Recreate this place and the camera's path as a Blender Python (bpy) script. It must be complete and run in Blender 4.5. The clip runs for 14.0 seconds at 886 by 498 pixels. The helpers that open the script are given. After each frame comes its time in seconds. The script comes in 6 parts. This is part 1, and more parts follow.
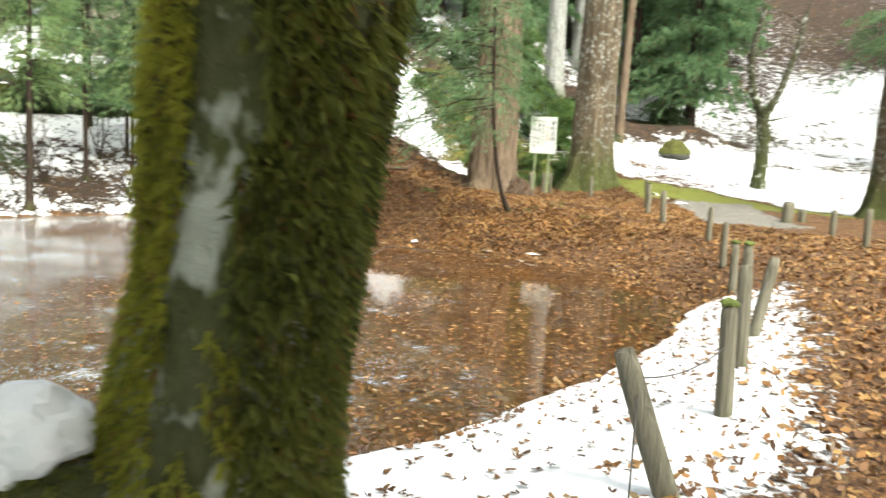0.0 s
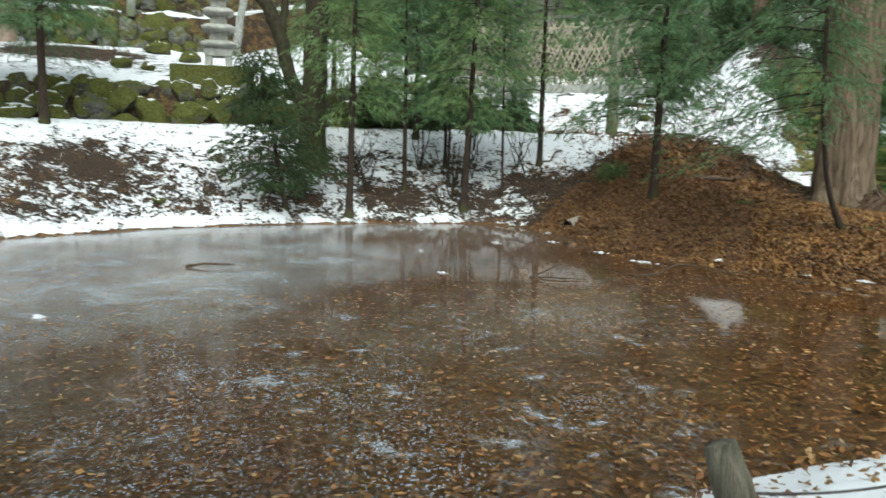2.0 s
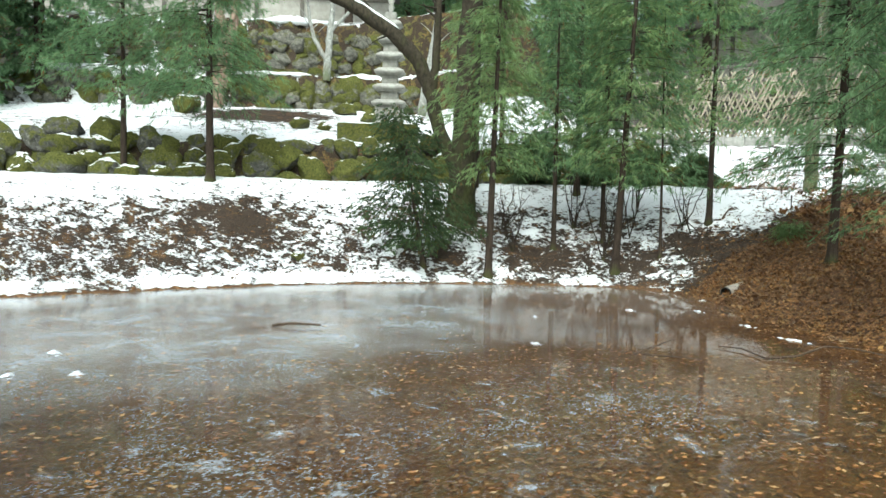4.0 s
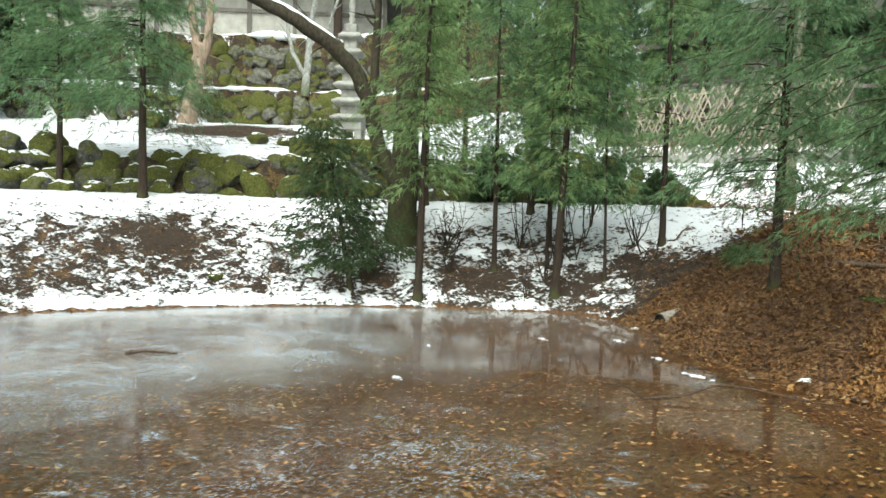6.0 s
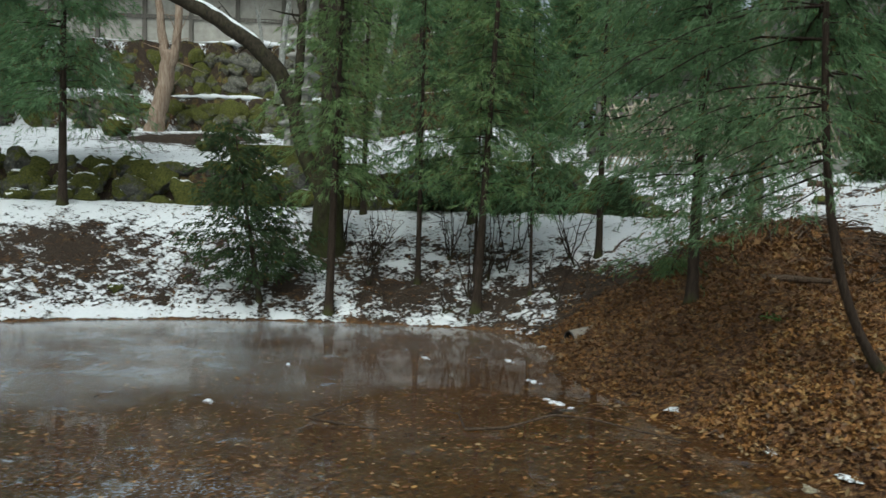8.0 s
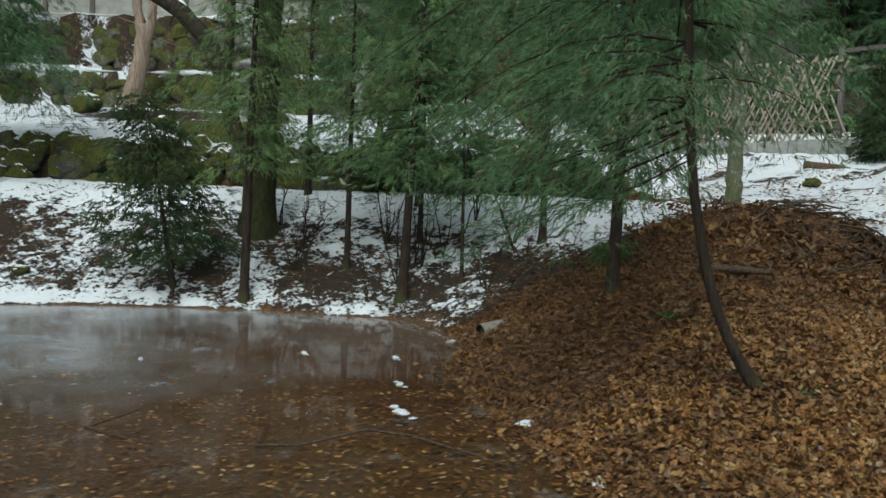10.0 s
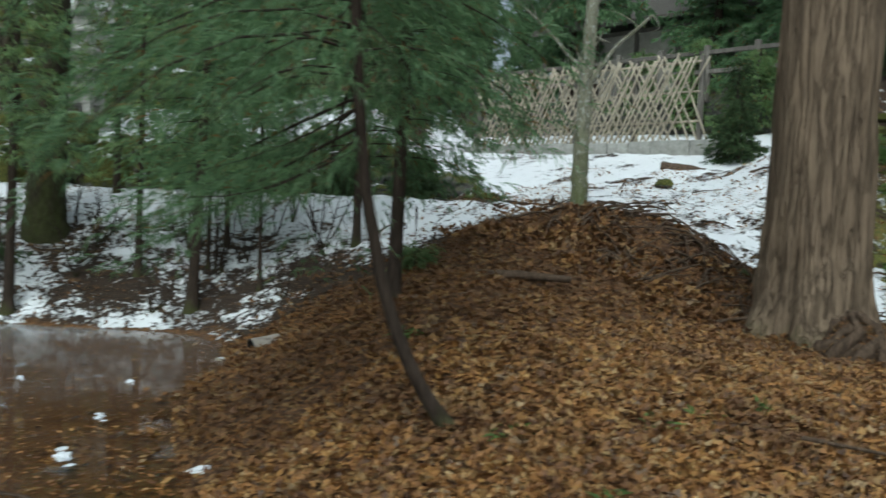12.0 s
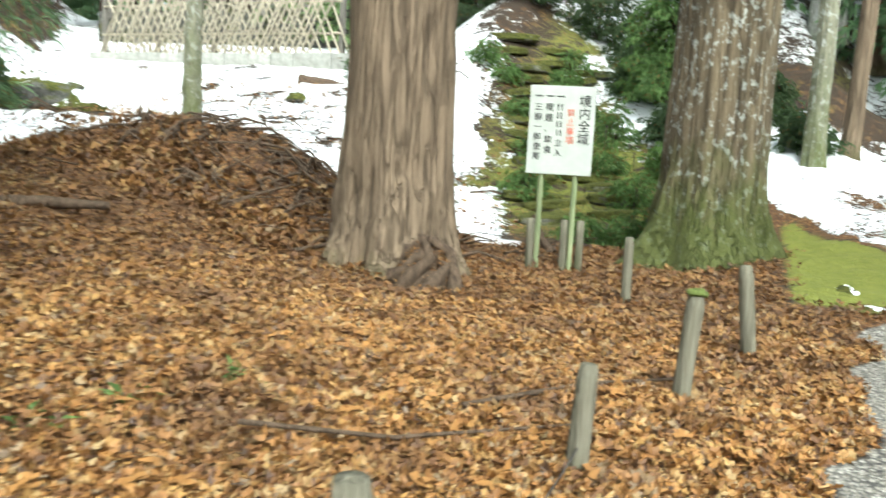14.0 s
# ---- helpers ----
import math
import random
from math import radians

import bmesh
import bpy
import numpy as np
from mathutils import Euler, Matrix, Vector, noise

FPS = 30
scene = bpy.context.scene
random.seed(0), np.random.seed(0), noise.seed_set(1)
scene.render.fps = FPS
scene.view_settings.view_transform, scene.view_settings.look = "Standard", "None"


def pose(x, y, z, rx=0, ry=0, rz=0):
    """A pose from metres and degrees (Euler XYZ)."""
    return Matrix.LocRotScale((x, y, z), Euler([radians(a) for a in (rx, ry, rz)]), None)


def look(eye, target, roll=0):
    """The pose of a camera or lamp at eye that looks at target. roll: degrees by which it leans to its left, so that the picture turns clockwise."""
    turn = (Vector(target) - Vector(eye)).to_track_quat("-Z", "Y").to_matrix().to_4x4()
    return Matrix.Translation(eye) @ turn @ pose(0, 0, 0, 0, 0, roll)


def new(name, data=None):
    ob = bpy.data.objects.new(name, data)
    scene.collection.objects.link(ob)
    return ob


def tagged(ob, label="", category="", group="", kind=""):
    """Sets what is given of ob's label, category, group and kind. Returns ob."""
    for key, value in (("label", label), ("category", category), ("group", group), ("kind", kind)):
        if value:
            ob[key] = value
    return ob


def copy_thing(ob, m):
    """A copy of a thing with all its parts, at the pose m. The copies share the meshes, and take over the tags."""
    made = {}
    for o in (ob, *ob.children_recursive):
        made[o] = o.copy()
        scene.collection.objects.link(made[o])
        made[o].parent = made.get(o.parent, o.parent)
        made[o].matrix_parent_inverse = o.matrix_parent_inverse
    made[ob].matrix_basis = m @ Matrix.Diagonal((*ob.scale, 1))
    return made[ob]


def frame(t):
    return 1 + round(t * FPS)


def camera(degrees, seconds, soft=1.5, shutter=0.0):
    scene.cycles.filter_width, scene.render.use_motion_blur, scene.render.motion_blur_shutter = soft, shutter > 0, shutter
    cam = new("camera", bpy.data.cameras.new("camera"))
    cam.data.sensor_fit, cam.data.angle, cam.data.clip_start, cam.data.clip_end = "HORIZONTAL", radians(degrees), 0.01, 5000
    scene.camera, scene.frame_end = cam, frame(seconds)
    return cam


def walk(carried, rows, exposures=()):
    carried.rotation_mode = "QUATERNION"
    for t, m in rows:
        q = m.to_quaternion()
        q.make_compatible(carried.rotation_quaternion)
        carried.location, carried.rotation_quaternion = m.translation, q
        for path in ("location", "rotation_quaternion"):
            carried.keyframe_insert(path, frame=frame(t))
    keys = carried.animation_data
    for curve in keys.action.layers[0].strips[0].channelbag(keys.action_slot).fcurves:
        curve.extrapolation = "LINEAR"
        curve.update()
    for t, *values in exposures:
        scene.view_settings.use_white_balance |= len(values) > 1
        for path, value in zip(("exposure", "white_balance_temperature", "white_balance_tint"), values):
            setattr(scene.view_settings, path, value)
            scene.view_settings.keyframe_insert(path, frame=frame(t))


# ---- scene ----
cam = camera(55.8, 14.0, soft=1.5, shutter=0.5)
METRES, EYE, TILT, LEAN, TURN = 13.0, 1.77, -7.9, -2.7, 0.0
ROWS = [
    (0.0, 0.0, 0.0, 0.0, 0.0, 0.0, -0.0),
    (0.5, 0.0201, 0.018, -0.0018, 6.37, -0.09, -0.82),
    (1.0, 0.0389, 0.0396, -0.0015, 12.48, -0.14, -1.26),
    (1.5, 0.0535, 0.0627, -0.0004, 18.58, 0.04, -1.98),
    (2.0, 0.0681, 0.091, 0.0007, 24.58, 0.57, -2.37),
    (2.5, 0.0828, 0.1209, 0.0016, 28.19, 1.55, -2.8),
    (3.0, 0.0998, 0.1506, 0.0062, 33.63, 2.2, -3.39),
    (5.5, 0.1756, 0.3175, 0.0297, 41.87, 4.46, -4.81),
    (6.0, 0.1897, 0.3544, 0.0342, 42.18, 4.65, -4.82),
    (6.5, 0.2046, 0.3919, 0.0391, 43.38, 4.78, -5.03),
    (7.0, 0.2193, 0.4296, 0.0429, 43.89, 5.02, -5.15),
    (7.5, 0.231, 0.4659, 0.0463, 44.1, 5.16, -5.26),
    (8.0, 0.2463, 0.5032, 0.0489, 44.32, 5.41, -5.31),
    (10.5, 0.2818, 0.6834, 0.0757, 47.02, 3.81, -6.12),
    (11.0, 0.2866, 0.7181, 0.0814, 45.71, 3.96, -6.02),
    (11.5, 0.2938, 0.7526, 0.0855, 44.06, 4.25, -5.88),
    (12.0, 0.3032, 0.7866, 0.0903, 41.03, 4.65, -5.52),
    (12.5, 0.3132, 0.8202, 0.0939, 37.23, 4.84, -5.13),
    (13.0, 0.3205, 0.8566, 0.0964, 32.19, 3.84, -4.58),
    (13.5, 0.3258, 0.8902, 0.1008, 25.26, 2.32, -3.77),
    (14.0, 0.33, 0.9223, 0.1061, 20.28, 0.82, -3.21),
]
EXPOSURES = [(0.0, 1.54, 6650, 2), (0.5, 1.05, 6650, 1), (1.0, 0.84, 6500, 0), (1.5, 0.43, 6200, -2), (2.0, 0.38, 5950, -3), (2.5, 0.42, 5950, -3), (3.0, 0.52, 5950, -4), (5.5, 1.10, 6150, -5), (6.0, 0.76, 6200, -4),
             (6.5, 0.36, 6200, -4), (7.0, -0.05, 6200, -4), (7.5, -0.34, 5950, -4), (8.0, -0.42, 5900, -3), (10.5, -0.42, 5750, -4), (11.0, -0.27, 5750, -4), (11.5, 0.22, 5650, -4), (12.0, -0.28, 5650, -4), (12.5, -0.36, 5650, -4),
             (13.0, 0.90, 5950, -4), (13.5, 1.08, 5900, -4), (14.0, 1.30, 6000, -4)]
walk(cam, [(t, pose(0, 0, EYE, TILT, LEAN, TURN) @ pose(METRES * x, METRES * y, METRES * z, 90 + pitch, roll, yaw)) for t, x, y, z, yaw, pitch, roll in ROWS], EXPOSURES)

# ---- sky and light: a bright overcast winter day ----
world = bpy.data.worlds.new("overcast_sky")
scene.world = world
world.use_nodes = True
wn = world.node_tree.nodes
wl = world.node_tree.links
sky = wn.new("ShaderNodeTexSky")
sky.sky_type, sky.sun_disc = "NISHITA", False
sky.sun_elevation, sky.sun_rotation = radians(48), radians(150)
sky.air_density, sky.dust_density, sky.ozone_density = 1.0, 6.0, 0.6
grey = wn.new("ShaderNodeHueSaturation")
grey.inputs["Saturation"].default_value = 0.35
wl.new(sky.outputs[0], grey.inputs["Color"])
wl.new(grey.outputs[0], wn["Background"].inputs["Color"])
wn["Background"].inputs["Strength"].default_value = 0.15
sun = new("sun", bpy.data.lights.new("sun", "SUN"))
sun.data.energy, sun.data.angle, sun.data.color = 1.3, radians(25), (1.0, 0.97, 0.92)
sun.matrix_world = look((6, -8, 14), (0, 0, 0))

RNG = np.random.default_rng(7)


# ---- materials ----
class Nodes:
    """A node material: small helpers to wire its tree."""

    def __init__(self, name):
        self.mat = bpy.data.materials.new(name)
        self.mat.use_nodes = True
        self.tree = self.mat.node_tree
        self.out = self.tree.nodes["Material Output"]
        self.bsdf = self.tree.nodes["Principled BSDF"]
        self.coord = self.add("ShaderNodeTexCoord").outputs["Object"]
        self.place = self.add("ShaderNodeNewGeometry").outputs["Position"]

    def add(self, kind):
        return self.tree.nodes.new(kind)

    def put(self, socket, value):
        if isinstance(value, bpy.types.NodeSocket):
            self.tree.links.new(value, socket)
        else:
            socket.default_value = value

    def noise(self, scale, detail=4, rough=0.55, where=None, stretch=None, warp=0.0):
        n = self.add("ShaderNodeTexNoise")
        v = where or self.coord
        if stretch:
            m = self.add("ShaderNodeMapping")
            m.inputs["Scale"].default_value = stretch
            self.put(m.inputs["Vector"], v)
            v = m.outputs[0]
        self.put(n.inputs["Vector"], v)
        n.inputs["Scale"].default_value, n.inputs["Detail"].default_value = scale, detail
        n.inputs["Roughness"].default_value, n.inputs["Distortion"].default_value = rough, warp
        return n.outputs["Fac"]

    def add_noise(self, scale, where):
        t = self.add("ShaderNodeTexNoise")
        self.put(t.inputs["Vector"], where)
        t.inputs["Scale"].default_value, t.inputs["Detail"].default_value = scale, 3
        return t.outputs["Color"]

    def cells(self, scale, where=None, feature="F1"):
        n = self.add("ShaderNodeTexVoronoi")
        n.feature = feature
        self.put(n.inputs["Vector"], where or self.coord)
        n.inputs["Scale"].default_value = scale
        return n

    def ramp(self, value, *stops):
        n = self.add("ShaderNodeValToRGB")
        self.put(n.inputs[0], value)
        e = n.color_ramp.elements
        while len(e) < len(stops):
            e.new(0.5)
        for el, (p, c) in zip(e, stops):
            el.position, el.color = p, (*((c, c, c) if isinstance(c, (int, float)) else c), 1)
        return n.outputs[0]

    def mix(self, fac, a, b, mode="MIX"):
        n = self.add("ShaderNodeMix")
        n.data_type, n.blend_type = "RGBA", mode
        self.put(n.inputs[0], fac)
        self.put(n.inputs[6], a if isinstance(a, bpy.types.NodeSocket) else (*a, 1))
        self.put(n.inputs[7], b if isinstance(b, bpy.types.NodeSocket) else (*b, 1))
        return n.outputs[2]

    def math(self, op, a, b=0.0, clamp=False):
        n = self.add("ShaderNodeMath")
        n.operation, n.use_clamp = op, clamp
        self.put(n.inputs[0], a)
        self.put(n.inputs[1], b)
        return n.outputs[0]

    def attr(self, name):
        n = self.add("ShaderNodeAttribute")
        n.attribute_name = name
        s = self.add("ShaderNodeSeparateColor")
        self.put(s.inputs[0], n.outputs["Color"])
        return s.outputs

    def random(self, island=False):
        if island:
            return self.add("ShaderNodeNewGeometry").outputs["Random Per Island"]
        return self.add("ShaderNodeObjectInfo").outputs["Random"]

    def upness(self):
        s = self.add("ShaderNodeSeparateXYZ")
        self.put(s.inputs[0], self.add("ShaderNodeNewGeometry").outputs["Normal"])
        return s.outputs[2]

    def bump(self, height, strength=0.5, distance=0.02):
        b = self.add("ShaderNodeBump")
        b.inputs["Strength"].default_value, b.inputs["Distance"].default_value = strength, distance
        self.put(b.inputs["Height"], height)
        self.put(self.bsdf.inputs["Normal"], b.outputs[0])
        return b.outputs[0]

    def finish(self, colour, rough=0.8, spec=0.3, metal=0.0):
        self.put(self.bsdf.inputs["Base Color"], colour if isinstance(colour, bpy.types.NodeSocket) else (*colour, 1))
        self.put(self.bsdf.inputs["Roughness"], rough)
        self.put(self.bsdf.inputs["Specular IOR Level"], spec)
        self.bsdf.inputs["Metallic"].default_value = metal
        return self.mat


def ground_material():
    n = Nodes("forest_ground")
    zone = n.attr("zones")
    more = n.attr("zones_more")
    w = n.place
    fine = n.noise(34, 4, 0.6, w)
    mid = n.noise(7, 5, 0.6, w, warp=0.4)
    big = n.noise(1.3, 3, 0.5, w)
    soil = n.mix(n.ramp(n.noise(55, 5, 0.7, w), (0.35, 0.0), (0.65, 1.0)), (0.01, 0.008, 0.007), (0.075, 0.05, 0.032))
    leaf_cells = n.cells(30, n.mix(0.12, w, n.add_noise(9, w)))
    leaf = n.ramp(leaf_cells.outputs["Color"], (0.0, (0.05, 0.025, 0.015)), (0.3, (0.14, 0.066, 0.025)), (0.55, (0.25, 0.12, 0.038)), (0.8, (0.31, 0.175, 0.07)), (1.0, (0.21, 0.14, 0.09)))
    leaf = n.mix(n.ramp(leaf_cells.outputs["Distance"], (0.25, 0.0), (0.75, 1.0)), leaf, (0.05, 0.026, 0.014))
    leaf = n.mix(n.ramp(big, (0.35, 0.0), (0.7, 0.55)), leaf, (0.09, 0.05, 0.03))
    moss = n.mix(n.mix(0.5, mid, fine), (0.05, 0.062, 0.012), (0.28, 0.29, 0.058))
    stone_cells = n.cells(42, w)
    gravel = n.ramp(stone_cells.outputs["Color"], (0.0, (0.12, 0.105, 0.085)), (0.5, (0.29, 0.265, 0.225)), (1.0, (0.46, 0.43, 0.38)))
    gravel = n.mix(n.ramp(stone_cells.outputs["Distance"], (0.3, 0.0), (0.8, 1.0)), gravel, (0.07, 0.065, 0.06))
    snow = n.mix(n.noise(20, 3, 0.5, w), (0.69, 0.705, 0.73), (0.84, 0.845, 0.85))

    def patch(cover, grain, edge=0.07):
        lo = n.math("SUBTRACT", 1.0, cover)
        d = n.math("SUBTRACT", grain, lo)
        return n.math("MULTIPLY", n.math("ADD", n.math("DIVIDE", d, edge), 0.5), 1.0, True)

    def even(value):
        return n.ramp(value, (0.27, 0.02), (0.73, 0.98))

    grain = even(n.mix(0.42, n.noise(3.4, 6, 0.66, w, warp=0.6), n.noise(15, 5, 0.62, w)))
    grain_b = even(n.noise(4.1, 6, 0.66, w, warp=0.7))
    snow_mask = patch(zone[0], grain, 0.11)
    leaf_mask = patch(zone[1], grain_b, 0.3)
    moss_mask = patch(zone[2], grain_b, 0.3)
    gravel_mask = patch(more[0], grain_b, 0.3)
    c = n.mix(moss_mask, soil, moss)
    c = n.mix(leaf_mask, c, leaf)
    c = n.mix(gravel_mask, c, gravel)
    wet = n.mix(more[1], c, n.mix(0.5, c, (0.2, 0.095, 0.02)))
    c = n.mix(snow_mask, wet, snow)
    height = n.math("ADD", n.math("MULTIPLY", n.math("ADD", fine, n.math("MULTIPLY", leaf_cells.outputs["Distance"], -0.9)), n.math("SUBTRACT", 1.0, n.math("MULTIPLY", snow_mask, 0.85))), n.math("MULTIPLY", snow_mask, 1.3))
    n.bump(height, 0.85, 0.03)
    return n.finish(c, n.mix(snow_mask, (0.85,) * 3, (0.6,) * 3), 0.25)


def bark_material(name, dark, light, stretch=(1, 1, 0.07), scale=26, moss=0.0, lichen=0.0, moss_top=1.2, spots_over=False, cracks=0.0, spot_edge=0.59):
    n = Nodes(name)
    strips = n.noise(scale, 5, 0.65, stretch=stretch, warp=0.2)
    broad = n.noise(3.0, 3, 0.5)
    c = n.mix(n.ramp(strips, (0.32, 0.0), (0.68, 1.0)), dark, light)
    c = n.mix(n.math("MULTIPLY", broad, 0.5), c, tuple(0.6 * v for v in light))
    relief = strips
    if cracks:
        line = n.math("ABSOLUTE", n.math("SUBTRACT", n.noise(scale * 0.62, 4, 0.6, stretch=(stretch[0], stretch[1], stretch[2] * 1.6), warp=0.35), 0.5))
        gap = n.ramp(line, (0.0, 1.0), (0.05, 0.0))
        fibre = n.noise(scale * 3.2, 4, 0.7, stretch=(1, 1, 0.1))
        c = n.mix(n.math("MULTIPLY", n.ramp(fibre, (0.35, 1.0), (0.6, 0.0)), 0.3), c, dark)
        c = n.mix(n.math("MULTIPLY", gap, cracks), c, tuple(0.55 * v for v in dark))
        relief = n.math("SUBTRACT", n.math("ADD", strips, n.math("MULTIPLY", fibre, 0.4)), n.math("MULTIPLY", gap, 0.8))
    if lichen:
        spots = n.noise(13, 5, 0.7, stretch=(1, 1, 0.7))
        c = n.mix(n.ramp(spots, (0.62 - lichen * 0.12, 0.0), (0.68 - lichen * 0.1, 0.85)), c, (0.42, 0.43, 0.39))
    if moss:
        s = n.add("ShaderNodeSeparateXYZ")
        n.put(s.inputs[0], n.coord)
        up = n.math("DIVIDE", s.outputs[2], moss_top)
        m = n.math("SUBTRACT", n.math("ADD", n.noise(7, 6, 0.68, stretch=(1, 1, 0.35)), moss), up)
        green = n.mix(n.noise(40, 4, 0.65), (0.025, 0.036, 0.01), (0.12, 0.14, 0.035))
        c = n.mix(n.ramp(m, (0.42, 0.0), (0.9, 0.85)), c, green)
    if spots_over:
        over = n.ramp(n.noise(6.5, 4, 0.6, stretch=(1, 1, 0.75)), (spot_edge, 0.0), (spot_edge + 0.06, 0.9))
        c = n.mix(over, c, n.mix(n.noise(30, 4), (0.24, 0.25, 0.2), (0.55, 0.57, 0.51)))
    n.bump(relief, 0.95, 0.035)
    return n.finish(c, 0.9, 0.15)


def foliage_material(name, dark, light, dry=(0.2, 0.12, 0.04), dry_share=0.04):
    n = Nodes(name)
    r = n.random(island=True)
    c = n.mix(r, dark, light)
    c = n.mix(n.ramp(n.noise(2.2, 2, 0.5, n.place), (0.35, 0.0), (0.7, 0.6)), c, tuple(v * 1.5 for v in light))
    c = n.mix(n.ramp(r, (1 - dry_share - 0.01, 0.0), (1 - dry_share, 1.0)), c, dry)
    n.finish(c, 0.55, 0.35)
    t = n.add("ShaderNodeBsdfTranslucent")
    n.put(t.inputs["Color"], c)
    m = n.add("ShaderNodeMixShader")
    m.inputs[0].default_value = 0.55
    n.put(m.inputs[1], n.bsdf.outputs[0])
    n.put(m.inputs[2], t.outputs[0])
    n.put(n.out.inputs["Surface"], m.outputs[0])
    return n.mat


def rock_material(name, moss=0.5, snow=0.4, stone=(0.15, 0.145, 0.13)):
    n = Nodes(name)
    w = n.place
    r = n.random()
    c = n.mix(n.ramp(n.noise(7, 6, 0.7, w), (0.3, 0.0), (0.7, 1.0)), (0.016, 0.016, 0.014), stone)
    c = n.mix(n.math("MULTIPLY", n.ramp(n.noise(19, 4, 0.6, w), (0.55, 0.0), (0.65, 1.0)), 0.5), c, (0.27, 0.27, 0.24))
    up = n.upness()
    green = n.mix(n.ramp(n.noise(26, 5, 0.7, w), (0.3, 0.0), (0.7, 1.0)), (0.018, 0.025, 0.007), (0.15, 0.15, 0.035))
    m = n.math("ADD", n.math("ADD", n.math("MULTIPLY", up, 0.2), n.noise(4.5, 6, 0.7, w)), n.math("MULTIPLY", r, 0.22))
    c = n.mix(n.ramp(m, (0.84 - moss * 0.4, 0.0), (0.98 - moss * 0.4, 1.0)), c, green)
    if snow:
        s = n.math("ADD", n.math("ADD", n.math("MULTIPLY", up, 0.5), n.math("MULTIPLY", n.noise(2.6, 5, 0.65, w), 0.8)), n.math("MULTIPLY", n.ramp(r, (0.0, 0.0), (1.0, 1.0)), 0.24))
        c = n.mix(n.ramp(s, (1.1 - snow * 0.3, 0.0), (1.14 - snow * 0.3, 1.0)), c, (0.84, 0.85, 0.87))
    n.bump(n.noise(15, 7, 0.75, w), 0.9, 0.05)
    return n.finish(c, 0.88, 0.2)


def plain_material(name, a, b, scale=20, rough=0.7, spec=0.3, stretch=None, bump=0.3, metal=0.0):
    n = Nodes(name)
    f = n.noise(scale, 5, 0.6, stretch=stretch)
    c = n.mix(n.ramp(f, (0.3, 0.0), (0.7, 1.0)), a, b)
    c = n.mix(n.math("MULTIPLY", n.random(), 0.35), c, tuple(0.6 * v for v in a))
    n.bump(f, bump, 0.01)
    return n.finish(c, rough, spec, metal)


def leaf_material(name="dead_leaf", wet=1.0, tone=0.76):
    n = Nodes(name)
    r = n.random(island=True)
    c = n.ramp(r, (0.0, (0.07, 0.04, 0.03)), (0.12, (0.17, 0.08, 0.035)), (0.35, (0.31, 0.145, 0.048)), (0.6, (0.39, 0.195, 0.066)), (0.8, (0.44, 0.26, 0.095)), (0.93, (0.47, 0.335, 0.185)), (1.0, (0.17, 0.13, 0.12)))
    old = n.ramp(n.noise(1.5, 6, 0.7, n.place), (0.45, 0.0), (0.68, 0.8))
    c = n.mix(old, c, (0.1, 0.052, 0.032))
    c = n.mix(1.0, c, (tone * 1.03, tone, tone * 0.86), "MULTIPLY")
    if wet < 1:
        c = n.mix(1 - wet, c, (0.06, 0.026, 0.008))
    n.bump(n.noise(60, 3), 0.5, 0.006)
    return n.finish(c, 0.6, 0.35)


